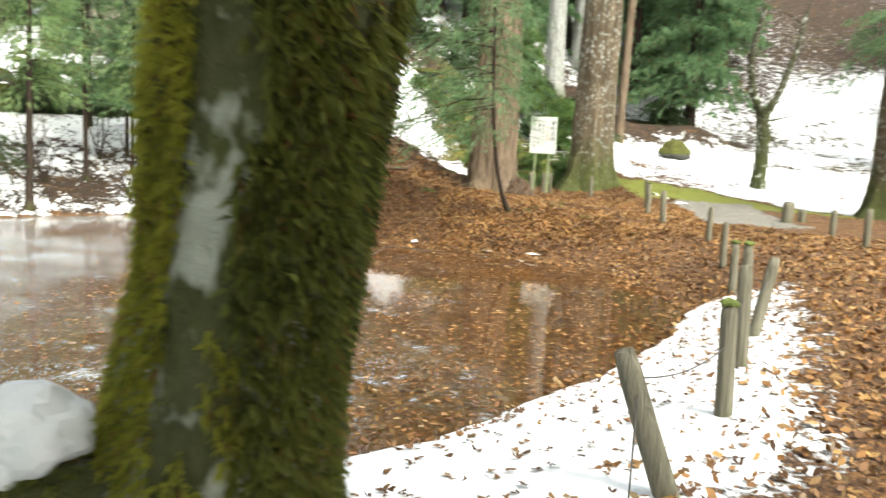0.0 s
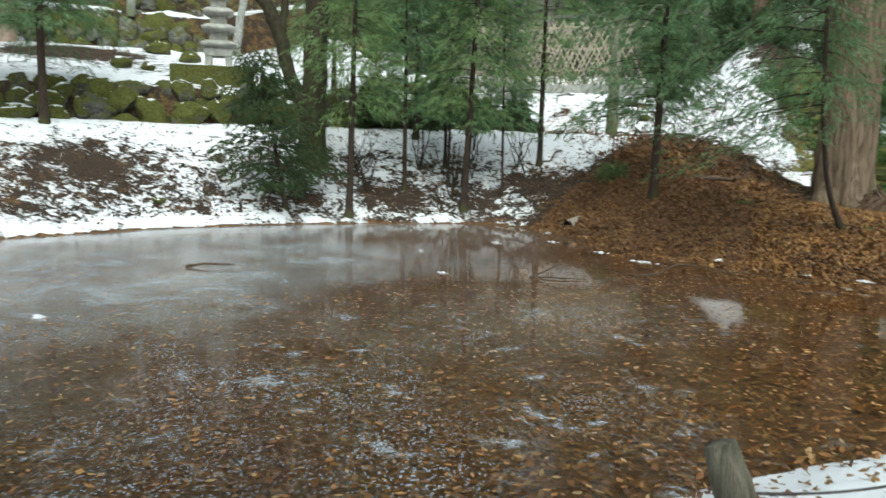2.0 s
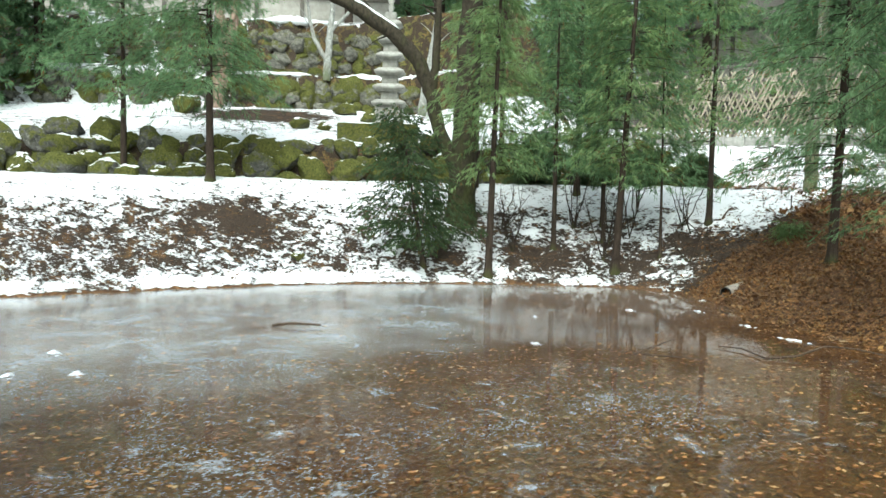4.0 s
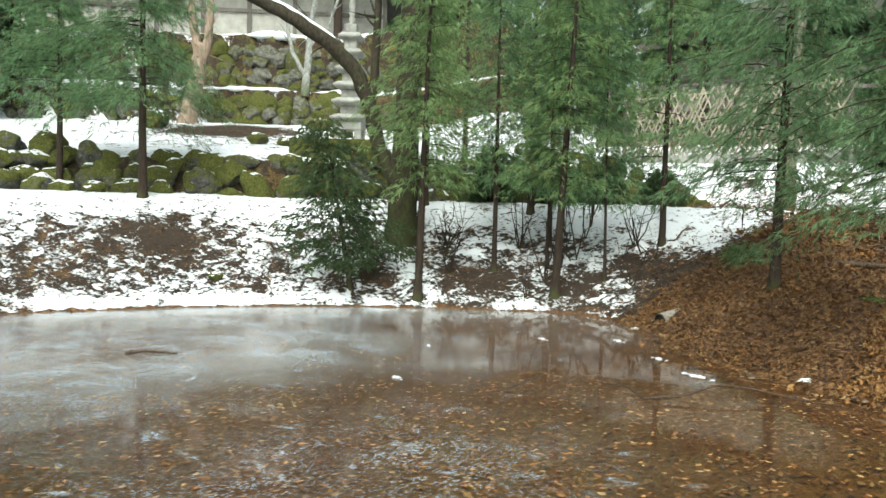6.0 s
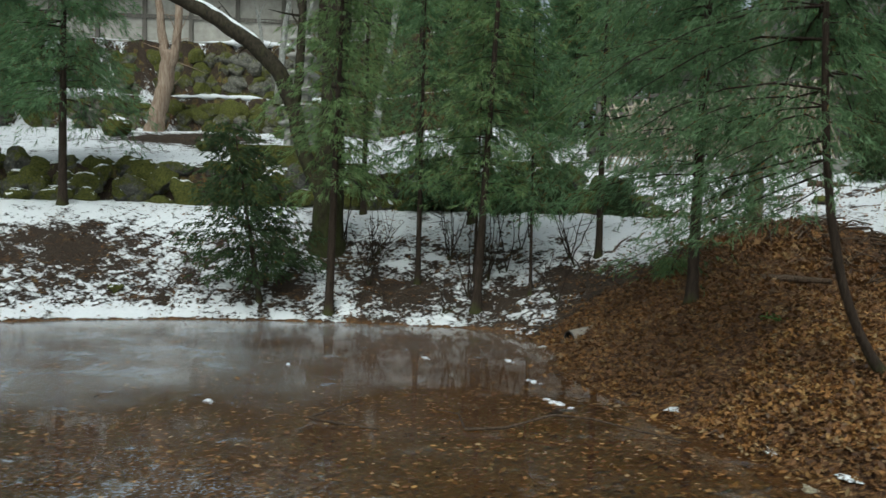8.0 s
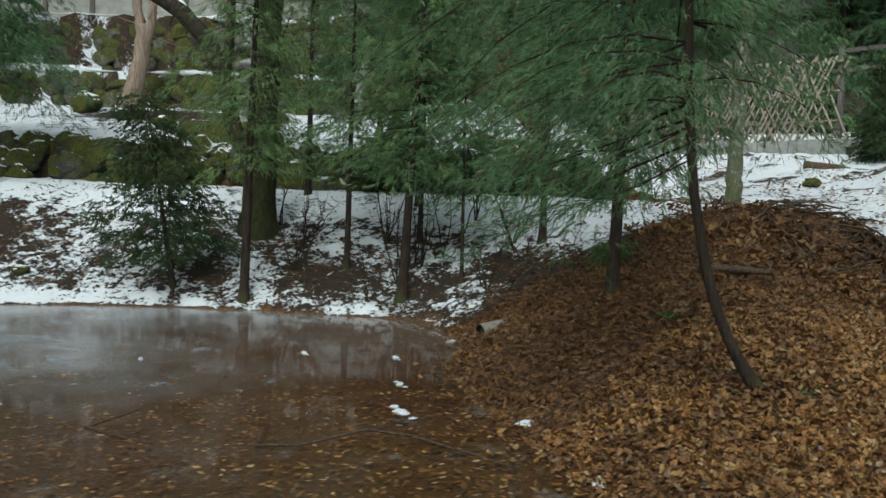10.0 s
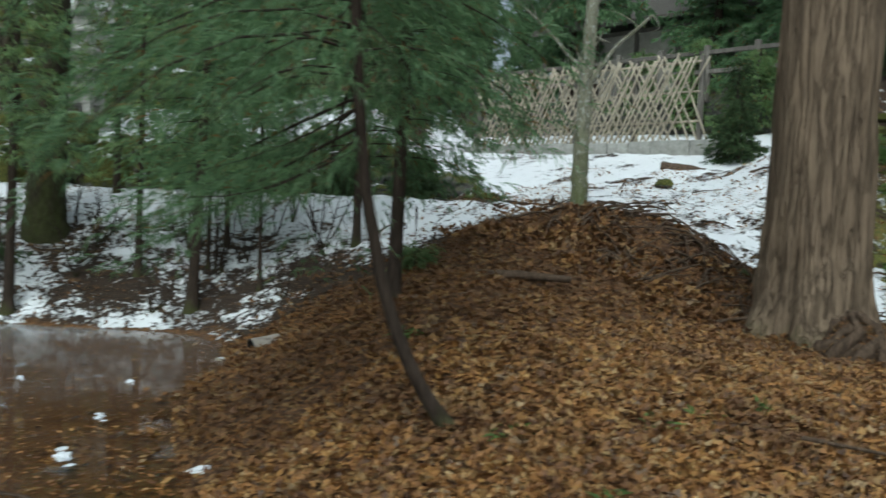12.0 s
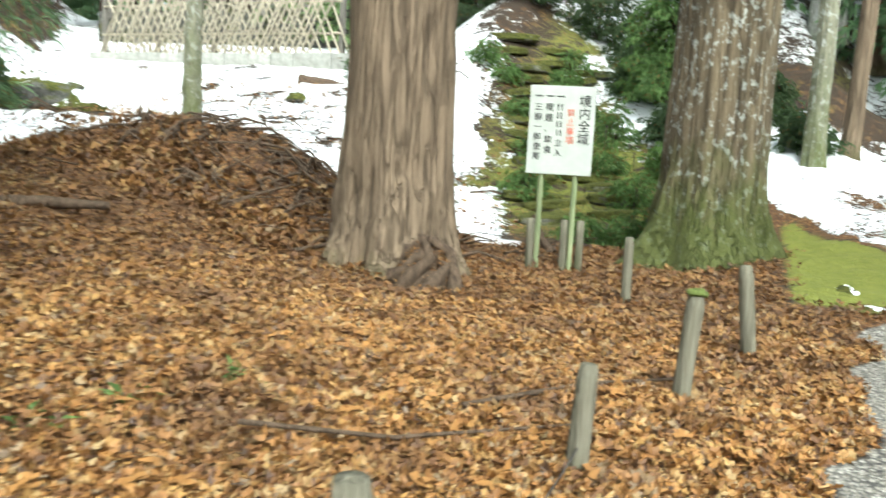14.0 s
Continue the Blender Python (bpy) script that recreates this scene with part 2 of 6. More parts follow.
def water_material():
    n = Nodes("pond_water")
    w = n.place
    share = n.attr("ice")
    icy, rime = share[0], share[1]
    ripple = n.noise(9, 4, 0.6, w)
    b = n.add("ShaderNodeBump")
    b.inputs["Strength"].default_value, b.inputs["Distance"].default_value = 0.05, 0.012
    n.put(b.inputs["Height"], ripple)
    clear = n.add("ShaderNodeBsdfTransparent")
    clear.inputs[0].default_value = (0.84, 0.75, 0.55, 1)
    gloss = n.add("ShaderNodeBsdfGlossy")
    n.put(gloss.inputs["Roughness"], n.math("ADD", 0.02, n.math("MULTIPLY", icy, 0.13)))
    n.put(gloss.inputs["Normal"], b.outputs[0])
    fres = n.add("ShaderNodeFresnel")
    fres.inputs["IOR"].default_value = 1.36
    mat_ice = n.add("ShaderNodeBsdfDiffuse")
    speck = n.ramp(n.noise(30, 5, 0.7, w), (0.3, 0.0), (0.75, 1.0))
    n.put(mat_ice.inputs["Color"], n.mix(speck, (0.42, 0.46, 0.48), (0.76, 0.8, 0.84)))
    patches = n.math("MULTIPLY", icy, n.ramp(n.noise(1.4, 6, 0.65, w, warp=0.6), (0.3, 0.15), (0.72, 1.0)))
    film = n.math("MULTIPLY", patches, n.ramp(n.noise(24, 5, 0.7, w), (0.35, 0.45), (0.7, 0.95)))
    # crumbs of rime: small cells, some of them white
    where = n.mix(0.04, w, n.add_noise(22, w))
    crumb = n.cells(46, where)
    lit = n.math("MULTIPLY", n.ramp(crumb.outputs["Color"], (0.42, 0.0), (0.56, 1.0)), n.ramp(crumb.outputs["Distance"], (0.3, 1.0), (0.55, 0.0)))
    drift = n.ramp(n.noise(1.1, 5, 0.65, w, warp=0.6), (0.38, 0.25), (0.62, 1.0))
    crumbs = n.math("MULTIPLY", n.math("MULTIPLY", lit, rime), n.math("MULTIPLY", drift, 0.6))
    # thicker frosted plates in the thin ice
    plates = n.math("MULTIPLY", n.math("MULTIPLY", n.ramp(n.noise(2.3, 5, 0.7, w, warp=0.4), (0.58, 0.0), (0.66, 0.8)), n.ramp(n.noise(40, 4, 0.7, w), (0.38, 0.2), (0.6, 1.0))), n.math("ADD", 0.25, rime, True))
    body = n.add("ShaderNodeMixShader")
    n.put(body.inputs[0], n.math("MAXIMUM", plates, n.math("MAXIMUM", crumbs, film)))
    n.put(body.inputs[1], clear.outputs[0])
    n.put(body.inputs[2], mat_ice.outputs[0])
    surf = n.add("ShaderNodeMixShader")
    n.put(surf.inputs[0], fres.outputs[0])
    n.put(surf.inputs[1], body.outputs[0])
    n.put(surf.inputs[2], gloss.outputs[0])
    n.put(n.out.inputs["Surface"], surf.outputs[0])
    return n.mat


GROUND = ground_material()
WATER = water_material()
LEAF = leaf_material()
WET_LEAF = leaf_material("wet_sunken_leaf", 0.7, 1.0)
ICE_LEAF = leaf_material("leaf_in_ice", 1.0, 1.0)
OLD_LEAF = leaf_material("old_damp_leaf", 0.54, 0.8)
CEDAR_BARK = bark_material("cedar_bark", (0.095, 0.07, 0.048), (0.34, 0.25, 0.17), (1, 1, 0.05), 22, moss=0.22, moss_top=1.1, cracks=0.3)
LICHEN_BARK = bark_material("lichen_cedar_bark", (0.06, 0.046, 0.03), (0.25, 0.195, 0.125), (1, 1, 0.05), 18, moss=0.7, lichen=0.62, moss_top=1.9, cracks=0.5)
PALE_BARK = bark_material("pale_lichen_bark", (0.13, 0.125, 0.11), (0.42, 0.42, 0.39), (1, 1, 0.3), 14, moss=0.3, lichen=0.8, moss_top=1.6)
SLIM_BARK = bark_material("slim_tree_bark", (0.09, 0.085, 0.06), (0.3, 0.29, 0.21), (1, 1, 0.3), 16, moss=0.3, lichen=0.6, moss_top=5.0)
DARK_BARK = bark_material("sapling_bark", (0.018, 0.014, 0.011), (0.075, 0.054, 0.04), (1, 1, 0.12), 40, moss=0.15, moss_top=0.8)
RED_BARK = bark_material("peeling_bark", (0.17, 0.095, 0.055), (0.45, 0.36, 0.28), (1, 1, 0.15), 18)
MOSS_BARK = bark_material("mossy_bark", (0.012, 0.012, 0.009), (0.085, 0.08, 0.05), (1, 1, 0.6), 16, moss=0.24, lichen=0.3, moss_top=12.0, spots_over=True)
MOSS_TRUNK = bark_material("mossy_lichen_trunk", (0.014, 0.013, 0.01), (0.11, 0.1, 0.065), (1, 1, 0.6), 16, moss=0.3, lichen=0.3, moss_top=14.0, spots_over=True, spot_edge=0.53)
LIMB_BARK = bark_material("dark_limb_bark", (0.012, 0.011, 0.009), (0.075, 0.062, 0.042), (1, 1, 0.6), 18, moss=0.14, moss_top=14.0)
CYPRESS = foliage_material("cypress_foliage", (0.058, 0.11, 0.05), (0.18, 0.29, 0.14))
CYPRESS_LIGHT = foliage_material("light_cypress_foliage", (0.08, 0.135, 0.05), (0.24, 0.345, 0.145))
SHRUB_LEAF = foliage_material("evergreen_shrub_leaf", (0.022, 0.042, 0.018), (0.075, 0.115, 0.045), dry_share=0.02)
FERN_LEAF = foliage_material("low_green_leaf", (0.05, 0.1, 0.03), (0.15, 0.24, 0.07))
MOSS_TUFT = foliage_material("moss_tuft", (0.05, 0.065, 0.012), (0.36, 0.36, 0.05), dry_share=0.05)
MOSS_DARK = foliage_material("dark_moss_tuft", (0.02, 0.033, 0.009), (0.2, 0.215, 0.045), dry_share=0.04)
ROCK = rock_material("mossy_rock", 0.75, 0.6)
ROCK_GREEN = rock_material("moss_covered_rock", 1.05, 0.35)
ROCK_WALL = rock_material("old_wall_stone", 0.45, 0.22, (0.24, 0.23, 0.19))
ROCK_WALL_GREEN = rock_material("mossy_wall_stone", 0.85, 0.15, (0.22, 0.21, 0.16))
STEP_STONE = rock_material("mossy_step", 1.1, 0.22, (0.3, 0.29, 0.24))
STONE = plain_material("cut_stone", (0.24, 0.235, 0.21), (0.46, 0.45, 0.41), 7, 0.85, 0.2)
SNOW = plain_material("snow", (0.74, 0.76, 0.79), (0.87, 0.88, 0.89), 14, 0.6, 0.3, bump=0.25)
STAKE_WOOD = bark_material("weathered_stake", (0.07, 0.065, 0.045), (0.24, 0.22, 0.165), (1, 1, 0.06), 30, moss=0.1, lichen=0.0, moss_top=1.0)
STAKE_MOSS = plain_material("moss_cap", (0.05, 0.07, 0.016), (0.16, 0.19, 0.045), 60, 0.9)
WIRE = plain_material("dark_wire", (0.03, 0.025, 0.022), (0.09, 0.08, 0.07), 50, 0.55, 0.4)
BAMBOO_DRY = plain_material("dry_bamboo", (0.27, 0.23, 0.165), (0.5, 0.44, 0.335), 12, 0.55, 0.35, (1, 1, 0.2))
BAMBOO_GREEN = plain_material("green_bamboo", (0.16, 0.2, 0.1), (0.33, 0.36, 0.2), 10, 0.5, 0.35, (1, 1, 0.2))
BOARD = plain_material("white_board", (0.42, 0.44, 0.4), (0.52, 0.54, 0.49), 5, 0.5, 0.4, bump=0.05)
INK_OR_BORE_SHADE = plain_material("black_ink_or_bore_shade", (0.02, 0.02, 0.02), (0.05, 0.05, 0.05), 40, 0.7)
INK_RED = plain_material("red_ink", (0.6, 0.13, 0.08), (0.7, 0.22, 0.15), 40, 0.7)
TWIG = bark_material("twig_bark", (0.03, 0.022, 0.016), (0.16, 0.11, 0.075), (1, 1, 0.3), 40)
PIPE = plain_material("clay_pipe", (0.2, 0.17, 0.14), (0.34, 0.3, 0.26), 30, 0.75)
DARK_WOOD = plain_material("old_timber", (0.09, 0.08, 0.07), (0.24, 0.22, 0.19), 16, 0.8, 0.2, (1, 1, 0.1))
PLASTER = plain_material("pale_wall", (0.3, 0.285, 0.25), (0.46, 0.44, 0.39), 3, 0.85)


# ---- building helpers ----
def mesh_of(name, verts, faces, smooth=True):
    """A mesh from arrays of places and of faces with equally many corners."""
    verts, faces = np.asarray(verts, float), np.asarray(faces, int)
    me = bpy.data.meshes.new(name)
    k = faces.shape[1]
    me.vertices.add(len(verts))
    me.vertices.foreach_set("co", verts.ravel())
    me.loops.add(faces.size)
    me.loops.foreach_set("vertex_index", faces.ravel())
    me.polygons.add(len(faces))
    me.polygons.foreach_set("loop_start", np.arange(0, faces.size, k))
    me.polygons.foreach_set("use_smooth", np.full(len(faces), smooth))
    me.update(calc_edges=True)
    me.validate()
    return me


def part(name, shape, material, parent=None, label="", m=None):
    """One mesh object from a bmesh or a mesh, under a thing or a part."""
    if isinstance(shape, bmesh.types.BMesh):
        me = bpy.data.meshes.new(name)
        shape.to_mesh(me)
        shape.free()
    else:
        me = shape
    if material and not me.materials:
        me.materials.append(material)
    ob = new(name, me)
    if parent:
        ob.parent = parent
    if m is not None:
        ob.matrix_basis = m
    return tagged(ob, label) if label else ob


def joined(pieces):
    """Arrays (verts, faces) joined into one."""
    vs, fs, k = [], [], 0
    for v, f in pieces:
        vs.append(np.asarray(v, float))
        fs.append(np.asarray(f, int) + k)
        k += len(v)
    return np.concatenate(vs), np.concatenate(fs)


def hash2(i, j, seed=0):
    h = (i * 374761393 + j * 668265263 + seed * 974711) & 0x7FFFFFFF
    h = ((h ^ (h >> 13)) * 1274126177) & 0x7FFFFFFF
    return ((h ^ (h >> 16)) & 0xFFFF) / 65535.0


def vnoise(x, y, scale=1.0, seed=0, octaves=3):
    """Smooth value noise, -1 to 1, on arrays."""
    total, amp, norm = 0.0, 1.0, 0.0
    for o in range(octaves):
        u, v = np.asarray(x) * scale * 2**o + 91.7 * o, np.asarray(y) * scale * 2**o + 37.3 * o
        i, j = np.floor(u).astype(np.int64), np.floor(v).astype(np.int64)
        fu, fv = u - i, v - j
        fu, fv = fu * fu * (3 - 2 * fu), fv * fv * (3 - 2 * fv)
        a, b = hash2(i, j, seed + o), hash2(i + 1, j, seed + o)
        c, d = hash2(i, j + 1, seed + o), hash2(i + 1, j + 1, seed + o)
        total = total + amp * ((a * (1 - fu) + b * fu) * (1 - fv) + (c * (1 - fu) + d * fu) * fv)
        norm += amp
        amp *= 0.5
    return 2 * total / norm - 1


def ramp(v, lo, hi):
    t = np.clip((np.asarray(v, float) - lo) / (hi - lo), 0, 1)
    return t * t * (3 - 2 * t)


def tube(points, radii, sides=8, rough=0.0, ridges=0.0, seed=0, cap=True):
    """A tapered tube along points, uneven by rough, with upright ridges."""
    p, r = np.asarray(points, float), np.asarray(radii, float)
    tang = np.gradient(p, axis=0)
    tang /= np.linalg.norm(tang, axis=1)[:, None]
    ref = np.array((1.0, 0, 0)) if abs(tang[0][0]) < 0.8 else np.array((0, 1.0, 0))
    a = np.cross(tang, ref)
    a /= np.linalg.norm(a, axis=1)[:, None]
    b = np.cross(tang, a)
    th = np.linspace(0, 2 * math.pi, sides, endpoint=False)
    rr = np.repeat(r[:, None], sides, 1)
    if rough:
        rr = rr * (1 + rough * vnoise(np.cos(th)[None, :] * 1.5 + seed * 7.1, np.sin(th)[None, :] * 1.5 + np.arange(len(p))[:, None] * 0.35, 1.0, seed, 3))
    if ridges:
        rr = rr * (1 + ridges * vnoise(th[None, :] * 5.5 + 0 * rr, np.arange(len(p))[:, None] * 0.12 + 0 * rr, 1.0, seed + 5, 3))
    v = p[:, None, :] + rr[:, :, None] * (np.cos(th)[None, :, None] * a[:, None, :] + np.sin(th)[None, :, None] * b[:, None, :])
    n = len(p)
    i, j = np.meshgrid(np.arange(n - 1), np.arange(sides), indexing="ij")
    k = (j + 1) % sides
    f = np.stack([i * sides + j, i * sides + k, (i + 1) * sides + k, (i + 1) * sides + j], -1).reshape(-1, 4)
    v = v.reshape(-1, 3)
    if cap:
        top = len(v)
        v = np.concatenate([v, p[-1:] + tang[-1:] * r[-1] * 0.15])
        e = (n - 1) * sides
        f = np.concatenate([f, [[e + s, e + (s + 1) % sides, top, top] for s in range(sides)]])
    return v, f


def tube_mesh(name, *args, **kw):
    v, f = tube(*args, **kw)
    quads = f[f[:, 2] != f[:, 3]]
    tris = f[f[:, 2] == f[:, 3]][:, :3]
    me = bpy.data.meshes.new(name)
    me.from_pydata(v.tolist(), [], quads.tolist() + tris.tolist())
    me.polygons.foreach_set("use_smooth", np.ones(len(me.polygons), bool))
    return me


def box(sx, sy, sz, bevel=0.0, m=None):
    bm = bmesh.new()
    bmesh.ops.create_cube(bm, size=1, matrix=(m or Matrix()) @ Matrix.Diagonal((sx, sy, sz, 1)))
    if bevel:
        bmesh.ops.bevel(bm, geom=bm.edges[:], offset=bevel, segments=2, affect="EDGES", profile=0.6)
    return bm


def leaflets(base, along, length, width, droop=0.3, seed=0):
    """Narrow pointed blades, bent in the middle: places and quads."""
    rng = np.random.default_rng(seed)
    n = len(base)
    along = along / np.maximum(np.linalg.norm(along, axis=1)[:, None], 1e-6)
    side = np.cross(along, rng.normal(size=(n, 3)))
    side /= np.maximum(np.linalg.norm(side, axis=1)[:, None], 1e-6)
    L, W = np.asarray(length).reshape(-1, 1), np.asarray(width).reshape(-1, 1)
    mid = base + along * L * 0.45
    tip = base + along * L - np.array((0, 0, 1.0)) * L * droop
    v = np.stack([base, mid + side * W * 0.5, tip, mid - side * W * 0.5], 1).reshape(-1, 3)
    return v, np.arange(4 * n).reshape(-1, 4)


# ---- lie of the land ----
def smooth_loop(points, per=8):
    p = np.asarray(points, float)
    n = len(p)
    t = np.linspace(0, 1, per, endpoint=False)[:, None]
    out = []
    for i in range(n):
        a, b, c, d = p[i - 1], p[i], p[(i + 1) % n], p[(i + 2) % n]
        out.append(0.5 * (2 * b + (c - a) * t + (2 * a - 5 * b + 4 * c - d) * t**2 + (3 * b - a - 3 * c + d) * t**3))
    return np.concatenate(out)


SHORE = smooth_loop([(-1.0, 3.85), (0.0, 4.62), (0.75, 5.6), (1.55, 6.6), (2.3, 7.95), (2.75, 9.1), (2.6, 10.6), (1.7, 11.75),
                     (0.4, 12.5), (-1.2, 13.4), (-2.55, 14.3), (-3.15, 15.2), (-4.2, 15.75), (-5.3, 15.75), (-6.8, 14.6), (-8.3, 12.9), (-9.4, 10.8),
                     (-10.0, 8.8), (-10.4, 6.5), (-9.5, 4.2), (-7.0, 2.6), (-4.5, 2.3), (-2.4, 2.9)])
TERRACE = np.array([(-24.0, 4.0), (-17.5, 9.6), (-14.6, 12.6), (-12.4, 14.8), (-10.4, 17.9), (-8.3, 21.4), (-6.3, 24.4)])


def line_distance(x, y, line, closed=False):
    """Distance to a line of points, and the side of it (positive: to its left)."""
    best = np.full(np.shape(x), 1e9)
    side = np.zeros(np.shape(x))
    ends = np.roll(line, -1, 0) if closed else line[1:]
    for a, b in zip(line, ends):
        ab = b - a
        px, py = x - a[0], y - a[1]
        t = np.clip((px * ab[0] + py * ab[1]) / max(ab @ ab, 1e-9), 0, 1)
        d = np.hypot(px - t * ab[0], py - t * ab[1])
        near = d < best
        side = np.where(near, np.sign(ab[0] * py - ab[1] * px), side)
        best = np.where(near, d, best)
    return best, side


def shore_distance(x, y):
    """Metres from the water's edge, negative in the pond."""
    d, _ = line_distance(x, y, SHORE, True)
    inside = np.zeros(np.shape(x), bool)
    for a, b in zip(SHORE, np.roll(SHORE, -1, 0)):
        hit = (a[1] > y) != (b[1] > y)
        inside ^= hit & (x < (b[0] - a[0]) * (y - a[1]) / (b[1] - a[1] if b[1] != a[1] else 1e-9) + a[0])
    return np.where(inside, -d, d) + 0.12 * vnoise(x, y, 1.3, 3, 3)


def land(x, y, detail=True):
    """Height of the ground, the pond's water being 0."""
    x, y = np.asarray(x, float), np.asarray(y, float)
    d = shore_distance(x, y)
    west = ramp(x, 1.5, -5.0) * ramp(y, 3.0, 8.0)
    plateau = 0.43 + 1.35 * west
    slope = 0.42 + 0.05 * ramp(x, -2.0, -7.0)
    rise = slope * np.maximum(d, 0)
    k = 0.35
    h = np.clip(0.5 + 0.5 * (plateau - rise) / k, 0, 1)
    z = plateau * (1 - h) + rise * h - k * h * (1 - h) * ramp(d, 0, 1.0)
    z = z + 0.27 * np.exp(-((x - 0.9) ** 2 + (y - 14.9) ** 2) / 3.4) * ramp(d, 0.0, 1.5)
    z = z + 0.55 * np.exp(-(((x + 1.5) / 1.5) ** 2 + ((y - 20.9) / 0.95) ** 2))
    z = z + 0.25 * np.maximum(y - 24.5, 0) * ramp(x, 3.5, -3.5) * ramp(y, 60, 40)
    z = z + 0.11 * np.clip(y - 19.0, 0, 12) * ramp(x, 3.0, 6.0)
    z = z + 0.7 * ramp(y, 28.8, 30.2) * ramp(x, 4.0, 5.5) * ramp(x, 11.0, 9.0)
    z = z + 0.42 * np.clip(y - 33.0, 0, 40) * ramp(x, -1.0, 4.0)
    td, side = line_distance(x, y, TERRACE)
    back = np.where(side > 0, td, 0) * ramp(y, 3, 7)
    shelf = ramp((x + 8) + (y - 23), 1.5, -3.0)
    z = z + np.where(side > 0, 0.72 * ramp(back, 0.0, 0.35) * ramp(x, -5.0, -8.0) + 0.17 * np.clip(back, 0, 9.5), 0) * ramp(x, -5.5, -9.0) * shelf
    high = ramp(x, -6.0, -9.5) * shelf
    z = z + high * (1.25 * ramp(back, 10.4, 10.65) + 2.2 * ramp(back, 12.4, 12.7))
    z = z + (0.36 * np.clip(y - 23.3, 0, 7.5) + 0.22 * np.clip(y - 30.8, 0, 20)) * ramp(x, -4.0, -1.0) * ramp(x, 7.0, 3.2)
    z = np.where(d < 0, -0.42 * ramp(-d, 0, 2.2) - 0.02, z)
    if detail:
        rough = ramp(d, -0.1, 0.6)
        z = z + rough * (0.05 * vnoise(x, y, 0.9, 11, 3) + 0.022 * vnoise(x, y, 5.0, 12, 2) + ramp(y, 20.0, 20.6) * (0.05 + 0.1 * ramp(x, 0.8, 0.0) * ramp(x, -4.5, -3.5) * ramp(y, 22.4, 21.6)) * vnoise(x, y, 2.4, 13, 3))
        heap = np.exp(-(((x + 1.2) / 1.7) ** 2 + ((y - 20.4) / 1.1) ** 2))
        z = z + heap * (0.1 * vnoise(x, y, 1.7, 14, 3) + 0.06 * vnoise(x, y, 4.5, 15, 2))
    far = ramp(np.hypot(x, y - 10), 60, 140)
    return z * (1 - far) + far * 14


def ground_z(x, y):
    return float(land(np.array([x]), np.array([y]))[0])


FENCE_X = np.array([(-4.0, -1.6), (0.0, 0.1), (3.1, 0.94), (4.2, 1.54), (5.3, 1.98), (6.4, 2.45), (7.5, 2.85), (10.2, 3.5), (13.5, 3.7), (20, 4.2)])


